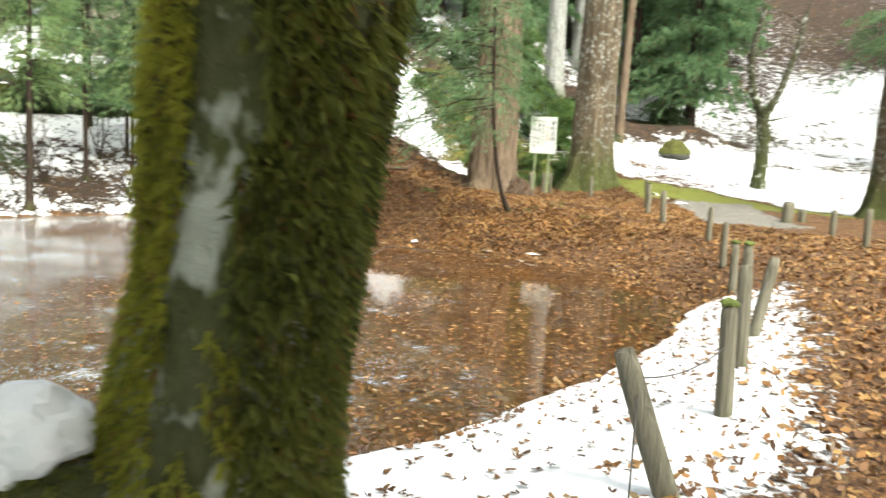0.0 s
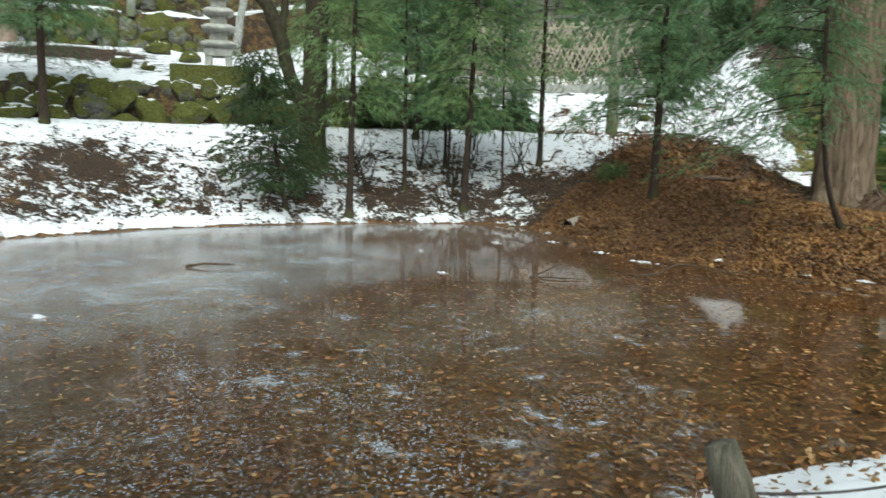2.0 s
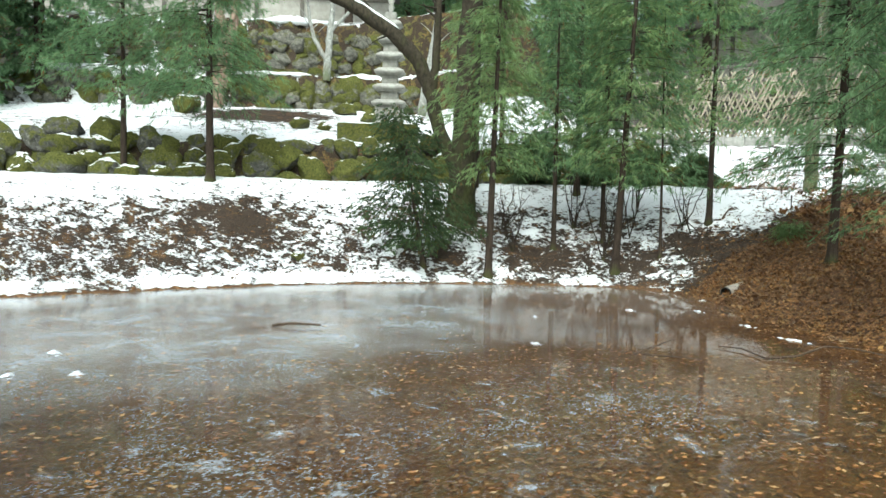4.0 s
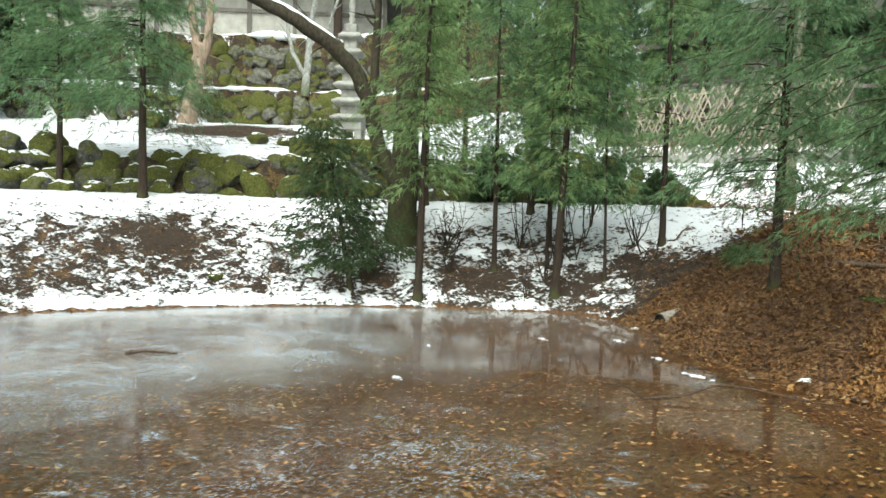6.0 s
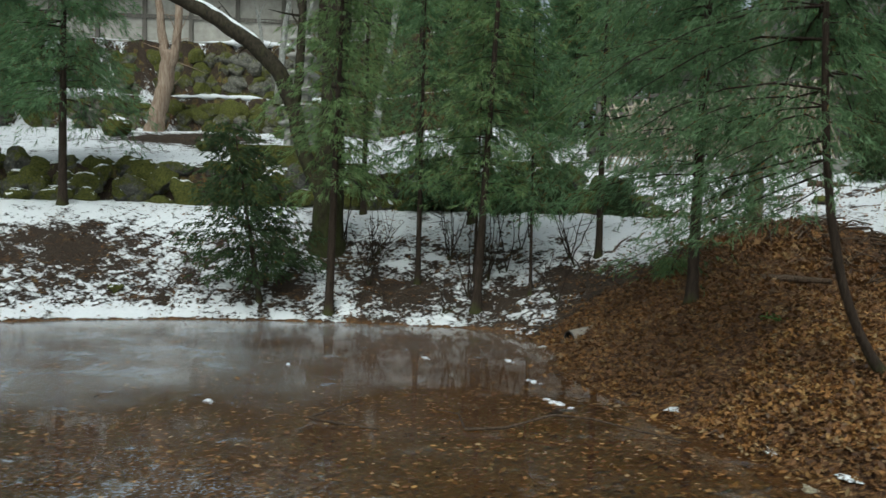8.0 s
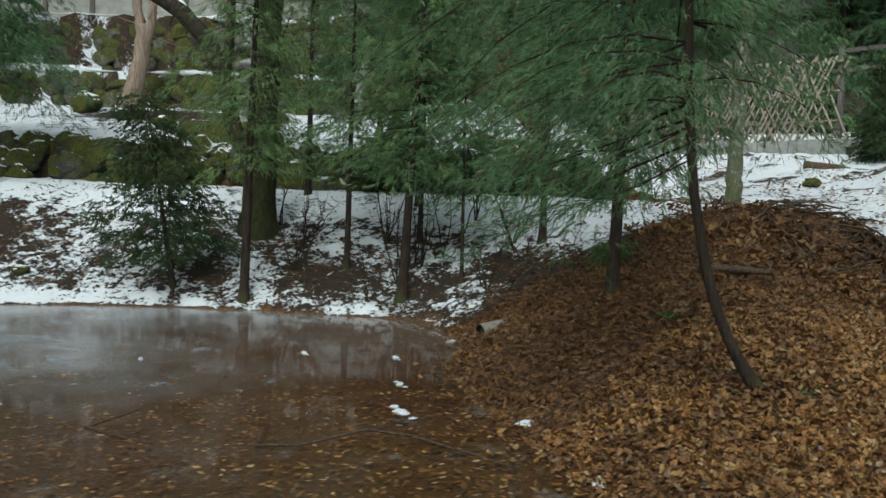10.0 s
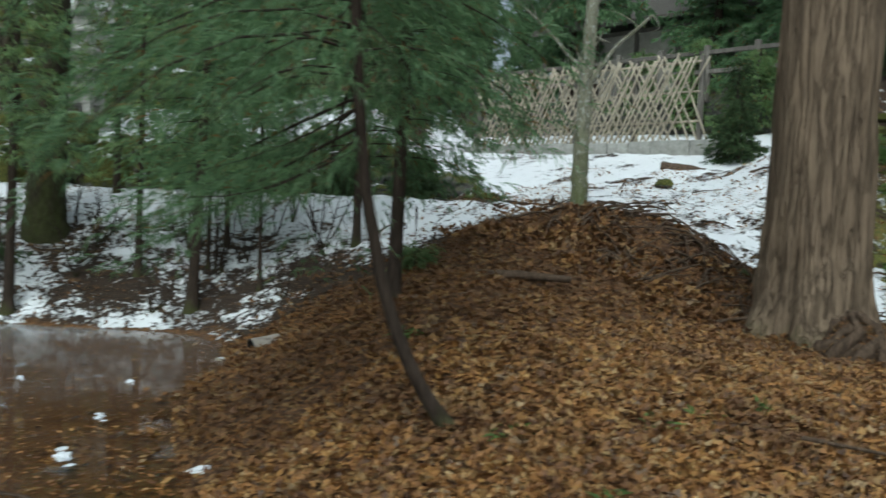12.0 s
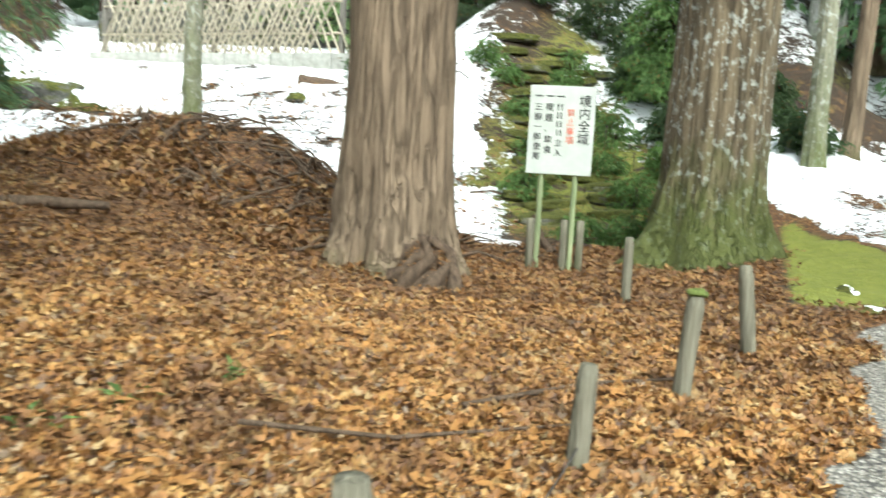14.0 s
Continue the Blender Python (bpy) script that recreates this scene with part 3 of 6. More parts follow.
def zones(x, y):
    """Cover of snow, dead leaves, moss, gravel and wet bed, 0 to 1."""
    d = shore_distance(x, y)
    q = x - np.interp(y, FENCE_X[:, 0], FENCE_X[:, 1])
    wob = vnoise(x, y, 0.5, 21, 3)
    near = (1 - 0.98 * ramp(q + 0.4 * wob, -0.35, 1.15)) * ramp(y + 0.5 * wob, 9.2, 8.3) * ramp(x, -11, -7)
    left_edge = -4.0 + 0.18 * (y - 15) + 0.6 * wob
    east = ramp(x, left_edge - 0.5, left_edge + 0.4) * ramp(y + 0.5 * wob - 0.35 * ramp(x, 1.0, 3.5) * 4, 21.9, 21.3)
    west = (1 - east) * ramp(y, 3.5, 6.0) * np.where(x < 5.5, 1.0, 0.0) * ramp(q, 0.5, -0.5)
    west = west * (1 - ramp(x, -8.5, -6.5) * ramp(y + 0.5 * wob, 20.8, 22.3))
    bank = 0.525 + 0.05 * ramp(x, -8.8, -7.8) + (-0.12 + 0.3 * ramp(x, -8.0, -9.0) + 0.4 * vnoise(x, y, 1.1, 24, 2)) * ramp(d, 0.55, 0.15) * ramp(d, 0.02, 0.1) + 0.16 * ramp(d, 1.9, 3.4) - 0.1 * ramp(wob, -0.2, 0.4)
    for bx, by, br, cut in ((-6.6, 15.9, 0.6, 0.3), (-5.5, 16.6, 0.5, 0.24), (-8.2, 14.5, 0.45, 0.26), (-7.2, 15.6, 0.4, 0.22), (-4.6, 17.4, 0.5, 0.2), (-11.2, 12.2, 0.9, 0.3), (-3.9, 17.2, 0.9, 0.2), (-18.6, 18.4, 1.6, 0.95)):
        bank = bank - cut * np.exp(-((x - bx) ** 2 + (y - by) ** 2) / br**2)
    north = ramp(y + 0.6 * wob, 21.2, 22.2)
    snow = np.maximum(near * (d > 0), west * bank)
    snow = np.where((x > -9) & (x < 4.0), np.maximum(snow, north * (0.57 - 0.17 * ramp(x, -2.5, 0.0) + 0.2 * ramp(y, 24, 27.5) + 0.2 * wob - 0.4 * np.exp(-(((x - 0.9 + 0.41 * (y - 26.6)) / 1.1) ** 2)) - 0.3 * ramp(vnoise(x, y, 1.3, 27, 3), 0.05, 0.5) + 0.4 * np.exp(-(((x + 0.8 + 0.5 * (y - 26.2)) / 0.45) ** 2)) * ramp(y, 29.0, 28.0))), snow)
    lane = ramp(np.abs(x - 0.46 * y), 4.0, 2.4) * ramp(y, 20, 23) * ramp(y + 2 * wob, 44, 41)
    snow = np.maximum(snow, lane * (0.62 - 0.3 * wob))
    bend = y + 1.5 * (x - 5.2)
    snow = np.where(x >= 4.0, np.maximum(snow, (0.68 - 0.5 * wob) * ramp(bend + 0.9 * wob, 22.6, 23.6) * ramp(y - 0.8 * np.maximum(x - 9, 0) + 0.5 * wob, 30.5, 28.5)), snow)
    snow = np.where(y > 33, np.maximum(snow, 0.38 + 0.4 * vnoise(x, y, 0.12, 40, 2)), snow)
    leaf = np.maximum(east, np.clip(1.15 - snow, 0, 1) * ramp(q, -0.3, 0.4))
    leaf = np.maximum(leaf, 0.3 + 0.25 * wob)
    lawn = ramp(x, 4.4, 4.9) * ramp(x, 10.5, 9.0) * ramp(y + 0.8 * np.maximum(x - 5.4, 0) + 0.3 * wob, 19.5, 19.9) * ramp(bend + 0.6 * wob, 23.3, 22.6)
    gl = 4.62 + 0.17 * (y - 15.5) + 0.18 * vnoise(x, y, 1.6, 31, 2)
    gravel = ramp(x, gl, gl + 0.12) * ramp(x, gl + 2.1, gl + 1.7) * ramp(y, 13.9, 14.4) * ramp(y, 19.6, 19.2)
    leaf = leaf * (1 - gravel) * (1 - lawn) * (1 - 0.65 * ramp(y, 24, 27) * ramp(x, 2.5, 3.5))
    moss = np.maximum(np.maximum(lawn, 0.6 * ramp(x, -1.5, 0.5) * ramp(x, 5, 4) * ramp(y, 22, 24)), 0.12 + 0.25 * ramp(wob, 0.0, 0.6))
    leaf = leaf * (1 - 0.55 * np.exp(-(((x + 1.5) / 1.6) ** 2 + ((y - 21.1) / 0.8) ** 2)))
    leaf = np.where(d < 0.05, 1.0, leaf)
    snow = np.where(d < 0.03, 0, snow) * (1 - gravel) * (1 - lawn)
    wet = ramp(d, 0.12, -0.15)
    return np.clip(snow, 0, 1), np.clip(leaf, 0, 1), np.clip(moss, 0, 1), gravel, wet


def build_ground():
    def axis(lo, hi, step, far):
        inner = np.arange(lo, hi, step)
        out, s, p = [], step, hi
        while p < far:
            out.append(p)
            s *= 1.18
            p += s
        low, s, p = [], step, lo - step
        while p > -far:
            low.append(p)
            s *= 1.18
            p -= s
        return np.concatenate([low[::-1], inner, out, [far]])

    xs, ys = axis(-19, 12, 0.1, 420), axis(0.5, 30, 0.1, 420)
    X, Y = np.meshgrid(xs, ys)
    Z = land(X, Y)
    nx, ny = len(xs), len(ys)
    i, j = np.meshgrid(np.arange(ny - 1), np.arange(nx - 1), indexing="ij")
    f = np.stack([i * nx + j, i * nx + j + 1, (i + 1) * nx + j + 1, (i + 1) * nx + j], -1).reshape(-1, 4)
    me = mesh_of("ground", np.stack([X, Y, Z], -1).reshape(-1, 3), f)
    s, l, m, g, w = (np.asarray(a, float).ravel() for a in zones(X, Y))
    gy, gx = np.gradient(Z, ys, xs)
    steep = ramp(np.hypot(gx, gy), 0.8, 1.4).ravel()
    s, m = s * (1 - steep), np.maximum(m, 0.35 * steep)
    one = np.ones_like(s)
    for name, cols in (("zones", (s, l, m, one)), ("zones_more", (g, w, 0 * s, one))):
        at = me.color_attributes.new(name, "FLOAT_COLOR", "POINT")
        at.data.foreach_set("color", np.stack(cols, -1).ravel())
    return tagged(part("ground", me, GROUND), "woodland ground with dead leaves, snow patches and moss", "ground", kind="structure")


build_ground()


def build_pond():
    xs, ys = np.arange(-11.2, 3.4, 0.2), np.arange(1.6, 16.6, 0.2)
    X, Y = np.meshgrid(xs, ys)
    nx, ny = len(xs), len(ys)
    i, j = np.meshgrid(np.arange(ny - 1), np.arange(nx - 1), indexing="ij")
    f = np.stack([i * nx + j, i * nx + j + 1, (i + 1) * nx + j + 1, (i + 1) * nx + j], -1).reshape(-1, 4)
    me = mesh_of("pond", np.stack([X, Y, 0 * X], -1).reshape(-1, 3), f)
    wob = vnoise(X, Y, 0.7, 51, 3)
    u = -0.95 * X + 0.1 * Y + 1.0 * wob
    ice = 0.12 + 0.88 * ramp(u, 3.4, 6.0)
    ice = ice * ramp(u, 0.5, 4.0) * (1 - 0.75 * ramp(Y + 0.6 * wob, 11.0, 12.8) * ramp(X + 0.5 * wob, -7.2, -5.2)) + 0.04
    at = me.color_attributes.new("ice", "FLOAT_COLOR", "POINT")
    c = np.clip(ice, 0, 1).ravel()
    rime = 1.25 * ramp(Y + 0.8 * wob, 11.2, 8.6) * ramp(X + 0.5 * wob, 1.0, -0.8) * (0.55 + 0.45 * ramp(vnoise(X, Y, 1.1, 53, 3), -0.3, 0.4))
    rime = np.maximum(rime, 0.6 * ramp(u, 3.0, 4.5)).ravel()
    at.data.foreach_set("color", np.stack([c, rime, c, np.ones_like(c)], -1).ravel())
    ob = tagged(part("water", me, WATER), "shallow still pond with thin patchy ice over brown leaves", "water", kind="structure")
    ob.visible_shadow = False


build_pond()


# ---- trees ----
def crown_arrays(height, start, width, levels, seed, droop=0.25, blade=0.1, thick=0.0135, dense=1.0, lop=(0.0, 0.0), axis=None, extra=()):
    """Branches and hanging sprays of a young conifer, round a trunk line given by axis(z)."""
    rng = np.random.default_rng(seed)
    wood, base, along, size = [], [], [], []
    low = [(z, math.radians(turn), reach, hang) for z, turn, reach, hang in extra]
    for z in [e[0] for e in low] + list(np.linspace(start, height * 0.98, levels)):
        f = max((z - start) / (height - start), 0)
        fixed = low.pop(0) if low else None
        for _ in range(1 if fixed else 3):
            az = fixed[1] if fixed else rng.uniform(0, 2 * math.pi)
            d = np.array((math.cos(az), math.sin(az), 0.0))
            reach = width * (0.25 + 0.75 * (1 - f) ** 0.8) * rng.uniform(0.45, 1.1)
            reach *= 1 + lop[0] * d[0] + lop[1] * d[1]
            reach = fixed[2] if fixed else max(reach, 0.12)
            t = np.linspace(0, 1, 6)[:, None]
            o = axis(z)
            up = rng.uniform(0.0, 0.35) - (fixed[3] if fixed else 0.0)
            path = o + d * t * reach + np.array((0, 0, 1.0)) * (up * t - (up + droop * rng.uniform(0.6, 1.6)) * t**2) * reach
            wood.append(tube(path, np.linspace(0.003 + 0.004 * reach, 0.0015, 6), 4, cap=False))
            count = int(reach * 44 * dense) + 6
            s = rng.uniform(0.1, 1.0, count)
            p = np.stack([np.interp(s, t[:, 0], path[:, c]) for c in range(3)], 1)
            sidew = np.cross(d, (0, 0, 1.0))
            off = rng.normal(0, 0.36, count) * (0.2 + 0.6 * reach * (1 - s * 0.5))
            p = p + sidew * off[:, None] * 0.8 + rng.normal(0, 0.05, (count, 3))
            way = d * rng.uniform(0.4, 1.0, count)[:, None] + sidew * (np.sign(off) * rng.uniform(0.1, 0.9, count))[:, None] + np.array((0, 0, -1.0)) * rng.uniform(0.0, 0.9, count)[:, None]
            for k in range(9):
                base.append(p + way * (k * 0.014))
                along.append(way + rng.normal(0, 0.38, (count, 3)))
                size.append(rng.uniform(0.6, 1.25, count))
    base, along, size = np.concatenate(base), np.concatenate(along), np.concatenate(size)
    return joined(wood), leaflets(base, along, size * blade, size * thick, 0.25, seed)


def conifer(x, y, height, radius, start, width, levels, seed, lean=(0.0, 0.0), bow=(0.0, 0.0), lop=(0.0, 0.0), bark=None, green=None, label="", dense=1.0, blade=0.1, thick=0.0135, z=None, droop=0.25, extra=()):
    """A young conifer: bowed trunk, limbs and a crown of hanging sprays."""
    z0 = ground_z(x, y) - 0.06 if z is None else z

    def axis(h):
        f = h / height
        b = math.exp(-h / 0.75)
        return np.array((lean[0] * f + bow[0] * (1 - b), lean[1] * f + bow[1] * (1 - b), h))

    tree = tagged(new("conifer_tree"), label or "slender young cypress with drooping green sprays", "tree")
    tree.location = (x, y, z0)
    hs = np.concatenate([np.linspace(0, 0.6, 7), np.linspace(0.8, height, 16)])
    rad = radius * (1 - 0.85 * hs / height) * (1 + 0.7 * np.exp(-hs / 0.12))
    part("trunk", tube_mesh("trunk", [axis(h) for h in hs], rad, 10, 0.12, 0.05, seed), bark or DARK_BARK, tree)
    (wv, wf), (lv, lf) = crown_arrays(height, start, width, levels, seed, droop, blade, thick, dense, lop, axis, extra)
    tagged(part("branchwork", mesh_of("branchwork", wv, wf), bark or DARK_BARK, tree), kind="stuff")
    part("crown", mesh_of("crown", lv, lf, False), green or CYPRESS, tree)
    return tree


def big_cedar(x, y, radius, height, bark, seed, flare=0.55, label="", lean=(0.0, 0.0), name="cedar_tree"):
    """An old straight trunk with ridged bark and a flared foot."""
    z0 = ground_z(x, y) - 0.12
    tree = tagged(new(name), label, "tree")
    tree.location = (x, y, z0)
    hs = np.concatenate([np.linspace(0, 1.2, 14), np.linspace(1.35, height, 40)])
    r = radius * (1 - 0.35 * hs / height) * (1 + flare * np.exp(-hs / 0.38))
    pts = np.stack([lean[0] * hs / height, lean[1] * hs / height, hs], 1)
    me = tube_mesh("trunk", pts, r, 72, 0.07, 0.1, seed)
    v = np.empty(len(me.vertices) * 3)
    me.vertices.foreach_get("co", v)
    v = v.reshape(-1, 3)
    a = np.arctan2(v[:, 1], v[:, 0])
    lobe = 1 + (0.1 * np.cos(5 * a + seed) + 0.07 * np.cos(8 * a + 2 * seed) + 0.03 * np.cos(17 * a)) * np.exp(-np.maximum(v[:, 2], 0) / 0.5)
    v[:, :2] *= lobe[:, None]
    me.vertices.foreach_set("co", v.ravel())
    part("trunk", me, bark, tree)
    if radius > 0.4:
        rng = np.random.default_rng(seed)
        at = v[:len(hs) * 72].reshape(len(hs), 72, 3)
        for _ in range(46):
            j, i0 = rng.integers(0, 72), rng.integers(1, 30)
            i1 = min(i0 + rng.integers(5, 16), len(hs) - 1)
            a, b = at[i0:i1, j], at[i0:i1, (j + 1) % 72]
            t = np.linspace(0, 1, len(a))[:, None]
            mid, half = a * 0.5 + b * 0.5, (b - a) * (0.55 * np.sin(math.pi * np.clip(t, 0.04, 0.96)) ** 0.5)
            mid = mid + half * rng.normal(0, 0.12, t.shape)
            out = mid * (1, 1, 0) / np.linalg.norm(mid[:, :2], axis=1)[:, None]
            rows = np.stack([mid - half - out * 0.004, mid - 0.5 * half + out * 0.009, mid + 0.5 * half + out * 0.008, mid + half - out * 0.004], 1)
            n = len(a)
            p, q = np.meshgrid(np.arange(n - 1), np.arange(3), indexing="ij")
            f = np.stack([p * 4 + q, p * 4 + q + 1, p * 4 + q + 5, p * 4 + q + 4], -1).reshape(-1, 4)
            part("bark_strip", mesh_of("bark_strip", rows.reshape(-1, 3), f), bark, tree)
    return tree


# ---- trees round the pond ----
conifer(-7.18, 14.62, 7.0, 0.07, 2.0, 1.15, 42, 11, lean=(0.1, 0.1), lop=(0.1, -0.2), green=CYPRESS_LIGHT, dense=0.44)
conifer(-5.56, 16.25, 7.5, 0.075, 1.9, 1.35, 40, 12, lean=(0.25, 0.2), dense=0.4, green=CYPRESS_LIGHT)
conifer(-6.84, 16.2, 6.0, 0.05, 1.7, 1.0, 34, 13, lean=(-0.1, 0.1), dense=0.42)
conifer(-6.2, 16.9, 4.6, 0.03, 1.5, 0.8, 24, 14, lean=(0.05, 0), dense=0.7)
conifer(-5.0, 16.9, 4.8, 0.03, 1.5, 0.8, 22, 15, lean=(-0.1, 0), dense=0.7)
conifer(-1.9, 16.23, 8.0, 0.075, 1.55, 1.8, 52, 16, dense=0.58, lean=(0.1, 0.1), lop=(-0.25, -0.1), label="young cypress with wide low drooping branches", droop=0.22)
conifer(1.15, 13.63, 8.0, 0.037, 1.85, 1.8, 48, 17, green=CYPRESS, dense=0.95, blade=0.07, thick=0.0095, bow=(-0.4, -0.48), lean=(-0.1, 0.1), lop=(-0.6, 0.15), extra=((1.55, -115, 0.85, 0.9), (1.7, -150, 1.1, 0.7), (1.75, 175, 2.0, 0.4), (1.6, -170, 1.8, 0.5), (1.7, 155, 1.9, 0.45), (1.5, -135, 1.0, 0.85)), label="young cypress with a trunk bowed at its foot", droop=0.35)
conifer(-12.8, 12.7, 7.0, 0.085, 1.9, 2.1, 46, 18, dense=0.75, lean=(-0.1, 0.0), lop=(-0.2, -0.1), droop=0.3, label="young cypress standing before the mossy stone wall")

big_cedar(1.18, 19.25, 0.53, 11, CEDAR_BARK, 31, 0.34, "tall old cedar trunk with smooth reddish-brown bark")
big_cedar(3.84, 21.75, 0.55, 12, LICHEN_BARK, 32, 0.75, "massive old cedar with a mossy flared foot and lichen spots", lean=(0.15, 0))


def mossy_tree():
    """The old tree beside the path: leaning mossy trunk, a low limb with snow."""
    tree = tagged(new("mossy_tree"), "old leaning tree trunk thickly covered with moss and lichen", "tree")
    z0 = ground_z(-0.25, 1.0) - 0.1
    tree.location = (-0.25, 0.97, z0)
    hs = np.linspace(0, 3.6, 46)
    off = np.interp(hs, (0, 0.9, 1.04, 1.2, 1.31, 1.58, 1.75, 3.6), (0.03, 0.0, 0.002, 0.018, 0.038, 0.06, 0.075, 0.28))
    rad = np.interp(hs, (0, 0.3, 0.9, 1.3, 2.0, 3.6), (0.24, 0.17, 0.121, 0.129, 0.137, 0.12))
    v, f = tube(np.stack([off, 0 * hs, hs], 1), rad, 40, 0.22, 0.05, 3)
    part("trunk", tube_mesh("trunk", np.stack([off, 0 * hs, hs], 1), rad, 40, 0.22, 0.05, 3), MOSS_TRUNK, tree)
    pts = np.array(((-0.03, 0, 0.85), (-0.14, -0.02, 0.98), (-0.27, -0.05, 1.02), (-0.45, -0.08, 1.06), (-0.7, -0.1, 1.2)))
    part("limb", tube_mesh("limb", pts, (0.1, 0.085, 0.075, 0.065, 0.05), 16, 0.15, 0.05, 4), MOSS_BARK, tree)
    rng = np.random.default_rng(5)
    n = 110000
    th, hh = rng.uniform(0, 2 * math.pi, n), rng.uniform(0.3, 2.6, n)
    row, col = hh / 3.6 * 45, th / (2 * math.pi) * 40
    i0, j0 = row.astype(int), col.astype(int) % 40
    fi, fj = (row - i0)[:, None], (col - col.astype(int))[:, None]
    at = v[:46 * 40].reshape(46, 40, 3)
    j1 = (j0 + 1) % 40
    p = (at[i0, j0] * (1 - fj) + at[i0, j1] * fj) * (1 - fi) + (at[i0 + 1, j0] * (1 - fj) + at[i0 + 1, j1] * fj) * fi
    outw = np.stack([p[:, 0] - np.interp(p[:, 2], hs, off), p[:, 1], 0 * hh], 1)
    outw /= np.linalg.norm(outw, axis=1)[:, None]
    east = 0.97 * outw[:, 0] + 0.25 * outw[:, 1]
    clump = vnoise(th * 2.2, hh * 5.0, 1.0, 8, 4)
    # moss all round; the darker tufts put the trunk's shaded side into the colour
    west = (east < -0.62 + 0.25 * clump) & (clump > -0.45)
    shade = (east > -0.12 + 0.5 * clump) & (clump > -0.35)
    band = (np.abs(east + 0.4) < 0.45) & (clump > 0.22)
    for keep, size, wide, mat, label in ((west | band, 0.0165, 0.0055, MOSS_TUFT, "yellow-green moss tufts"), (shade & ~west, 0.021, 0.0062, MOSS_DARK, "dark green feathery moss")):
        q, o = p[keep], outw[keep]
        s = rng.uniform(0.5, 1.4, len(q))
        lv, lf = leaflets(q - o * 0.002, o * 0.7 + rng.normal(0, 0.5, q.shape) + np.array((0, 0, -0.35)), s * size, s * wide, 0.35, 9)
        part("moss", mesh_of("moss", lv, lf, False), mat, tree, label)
    n = 9000
    u, a = rng.uniform(0, 1, n), rng.uniform(0, 2 * math.pi, n)
    core = np.stack([np.interp(u * 4, np.arange(5), pts[:, c]) for c in range(3)], 1)
    o = np.stack([0.2 * np.cos(a), np.cos(a), np.sin(a)], 1)
    o /= np.linalg.norm(o, axis=1)[:, None]
    r = np.interp(u * 4, np.arange(5), (0.1, 0.085, 0.075, 0.065, 0.05))[:, None]
    s = rng.uniform(0.5, 1.4, n)
    lv, lf = leaflets(core + o * r * 0.97, o + rng.normal(0, 0.5, o.shape), s * 0.024, s * 0.007, 0.4, 10)
    part("limb_moss", mesh_of("limb_moss", lv, lf, False), MOSS_DARK, tree, "dark green feathery moss")
    bm = bmesh.new()
    bmesh.ops.create_icosphere(bm, subdivisions=4, radius=1, matrix=Matrix.Translation((-0.255, -0.05, 1.075)) @ Matrix.Diagonal((0.12, 0.075, 0.055, 1)))
    for q in bm.verts:
        q.co += q.normal * (0.03 * noise.noise(q.co * 13) + 0.012 * noise.noise(q.co * 45))
        q.co.z = max(q.co.z, 1.045 + 0.02 * noise.noise(q.co * 9))
    snow = tagged(part("snow_clump", bm, SNOW), "clump of white snow on a mossy limb", "snow")
    snow.location = tree.location
    return tree


mossy_tree()


# ---- stakes and wire along the path ----
def stake(x, y, height, radius=0.045, lean=(0.0, 0.0), seed=0, moss=False, label="weathered round wooden fence stake", group="stakes along the pond path"):
    thing = tagged(new("wooden_stake"), label, "stake", group)
    z0 = ground_z(x, y) - 0.08
    thing.location = (x, y, z0)
    hs = np.linspace(0, height + 0.08, 9)
    pts = np.stack([lean[0] * hs, lean[1] * hs, hs], 1)
    r = radius * (1 - 0.08 * hs / height)
    r[-1] *= 0.82
    part("post", tube_mesh("post", pts, r, 14, 0.06, 0.07, seed), STAKE_WOOD, thing)
    if moss:
        bm = bmesh.new()
        bmesh.ops.create_icosphere(bm, subdivisions=3, radius=1, matrix=Matrix.Translation(pts[-1]) @ Matrix.Diagonal((radius * 1.05, radius * 1.05, 0.022, 1)))
        for q in bm.verts:
            q.co += q.normal * 0.012 * noise.noise(q.co * 40)
        part("moss_cap", bm, STAKE_MOSS, thing, "bright green moss on the stake's top")
    return Vector((x + lean[0] * (height - 0.1), y + lean[1] * (height - 0.1), z0 + height - 0.02))


STAKES = [(0.95, 3.05, 0.56, 0.05, (-0.36, 0.04), False), (1.505, 4.14, 0.58, 0.046, (-0.03, 0), True), (1.99, 5.25, 0.66, 0.048, (-0.03, 0.02), False),
          (2.48, 6.38, 0.62, 0.05, (0.2, 0.05), False), (2.85, 7.55, 0.62, 0.048, (-0.03, 0), True), (3.2, 8.9, 0.55, 0.045, (0, 0.03), True), (3.52, 10.2, 0.56, 0.042, (0.0, 0), False),
          (3.77, 11.6, 0.5, 0.042, (0.02, 0), False), (3.63, 13.5, 0.56, 0.052, (-0.04, 0), False), (3.76, 15.1, 0.42, 0.045, (0.05, 0.02), False), (4.04, 16.36, 0.56, 0.05, (0.06, 0.02), True),
          (4.37, 17.5, 0.58, 0.05, (-0.12, 0), False), (3.40, 18.87, 0.53, 0.042, (-0.01, 0), False), (6.15, 13.0, 0.42, 0.05, (0.02, 0), False), (5.98, 11.6, 0.55, 0.05, (0.0, 0), False),
          (6.5, 15.6, 0.38, 0.11, (0.05, 0), False), (6.85, 15.75, 0.24, 0.08, (0, 0), False)]
tops = [stake(x, y, h, r, ln, i, m) for i, (x, y, h, r, ln, m) in enumerate(STAKES)]


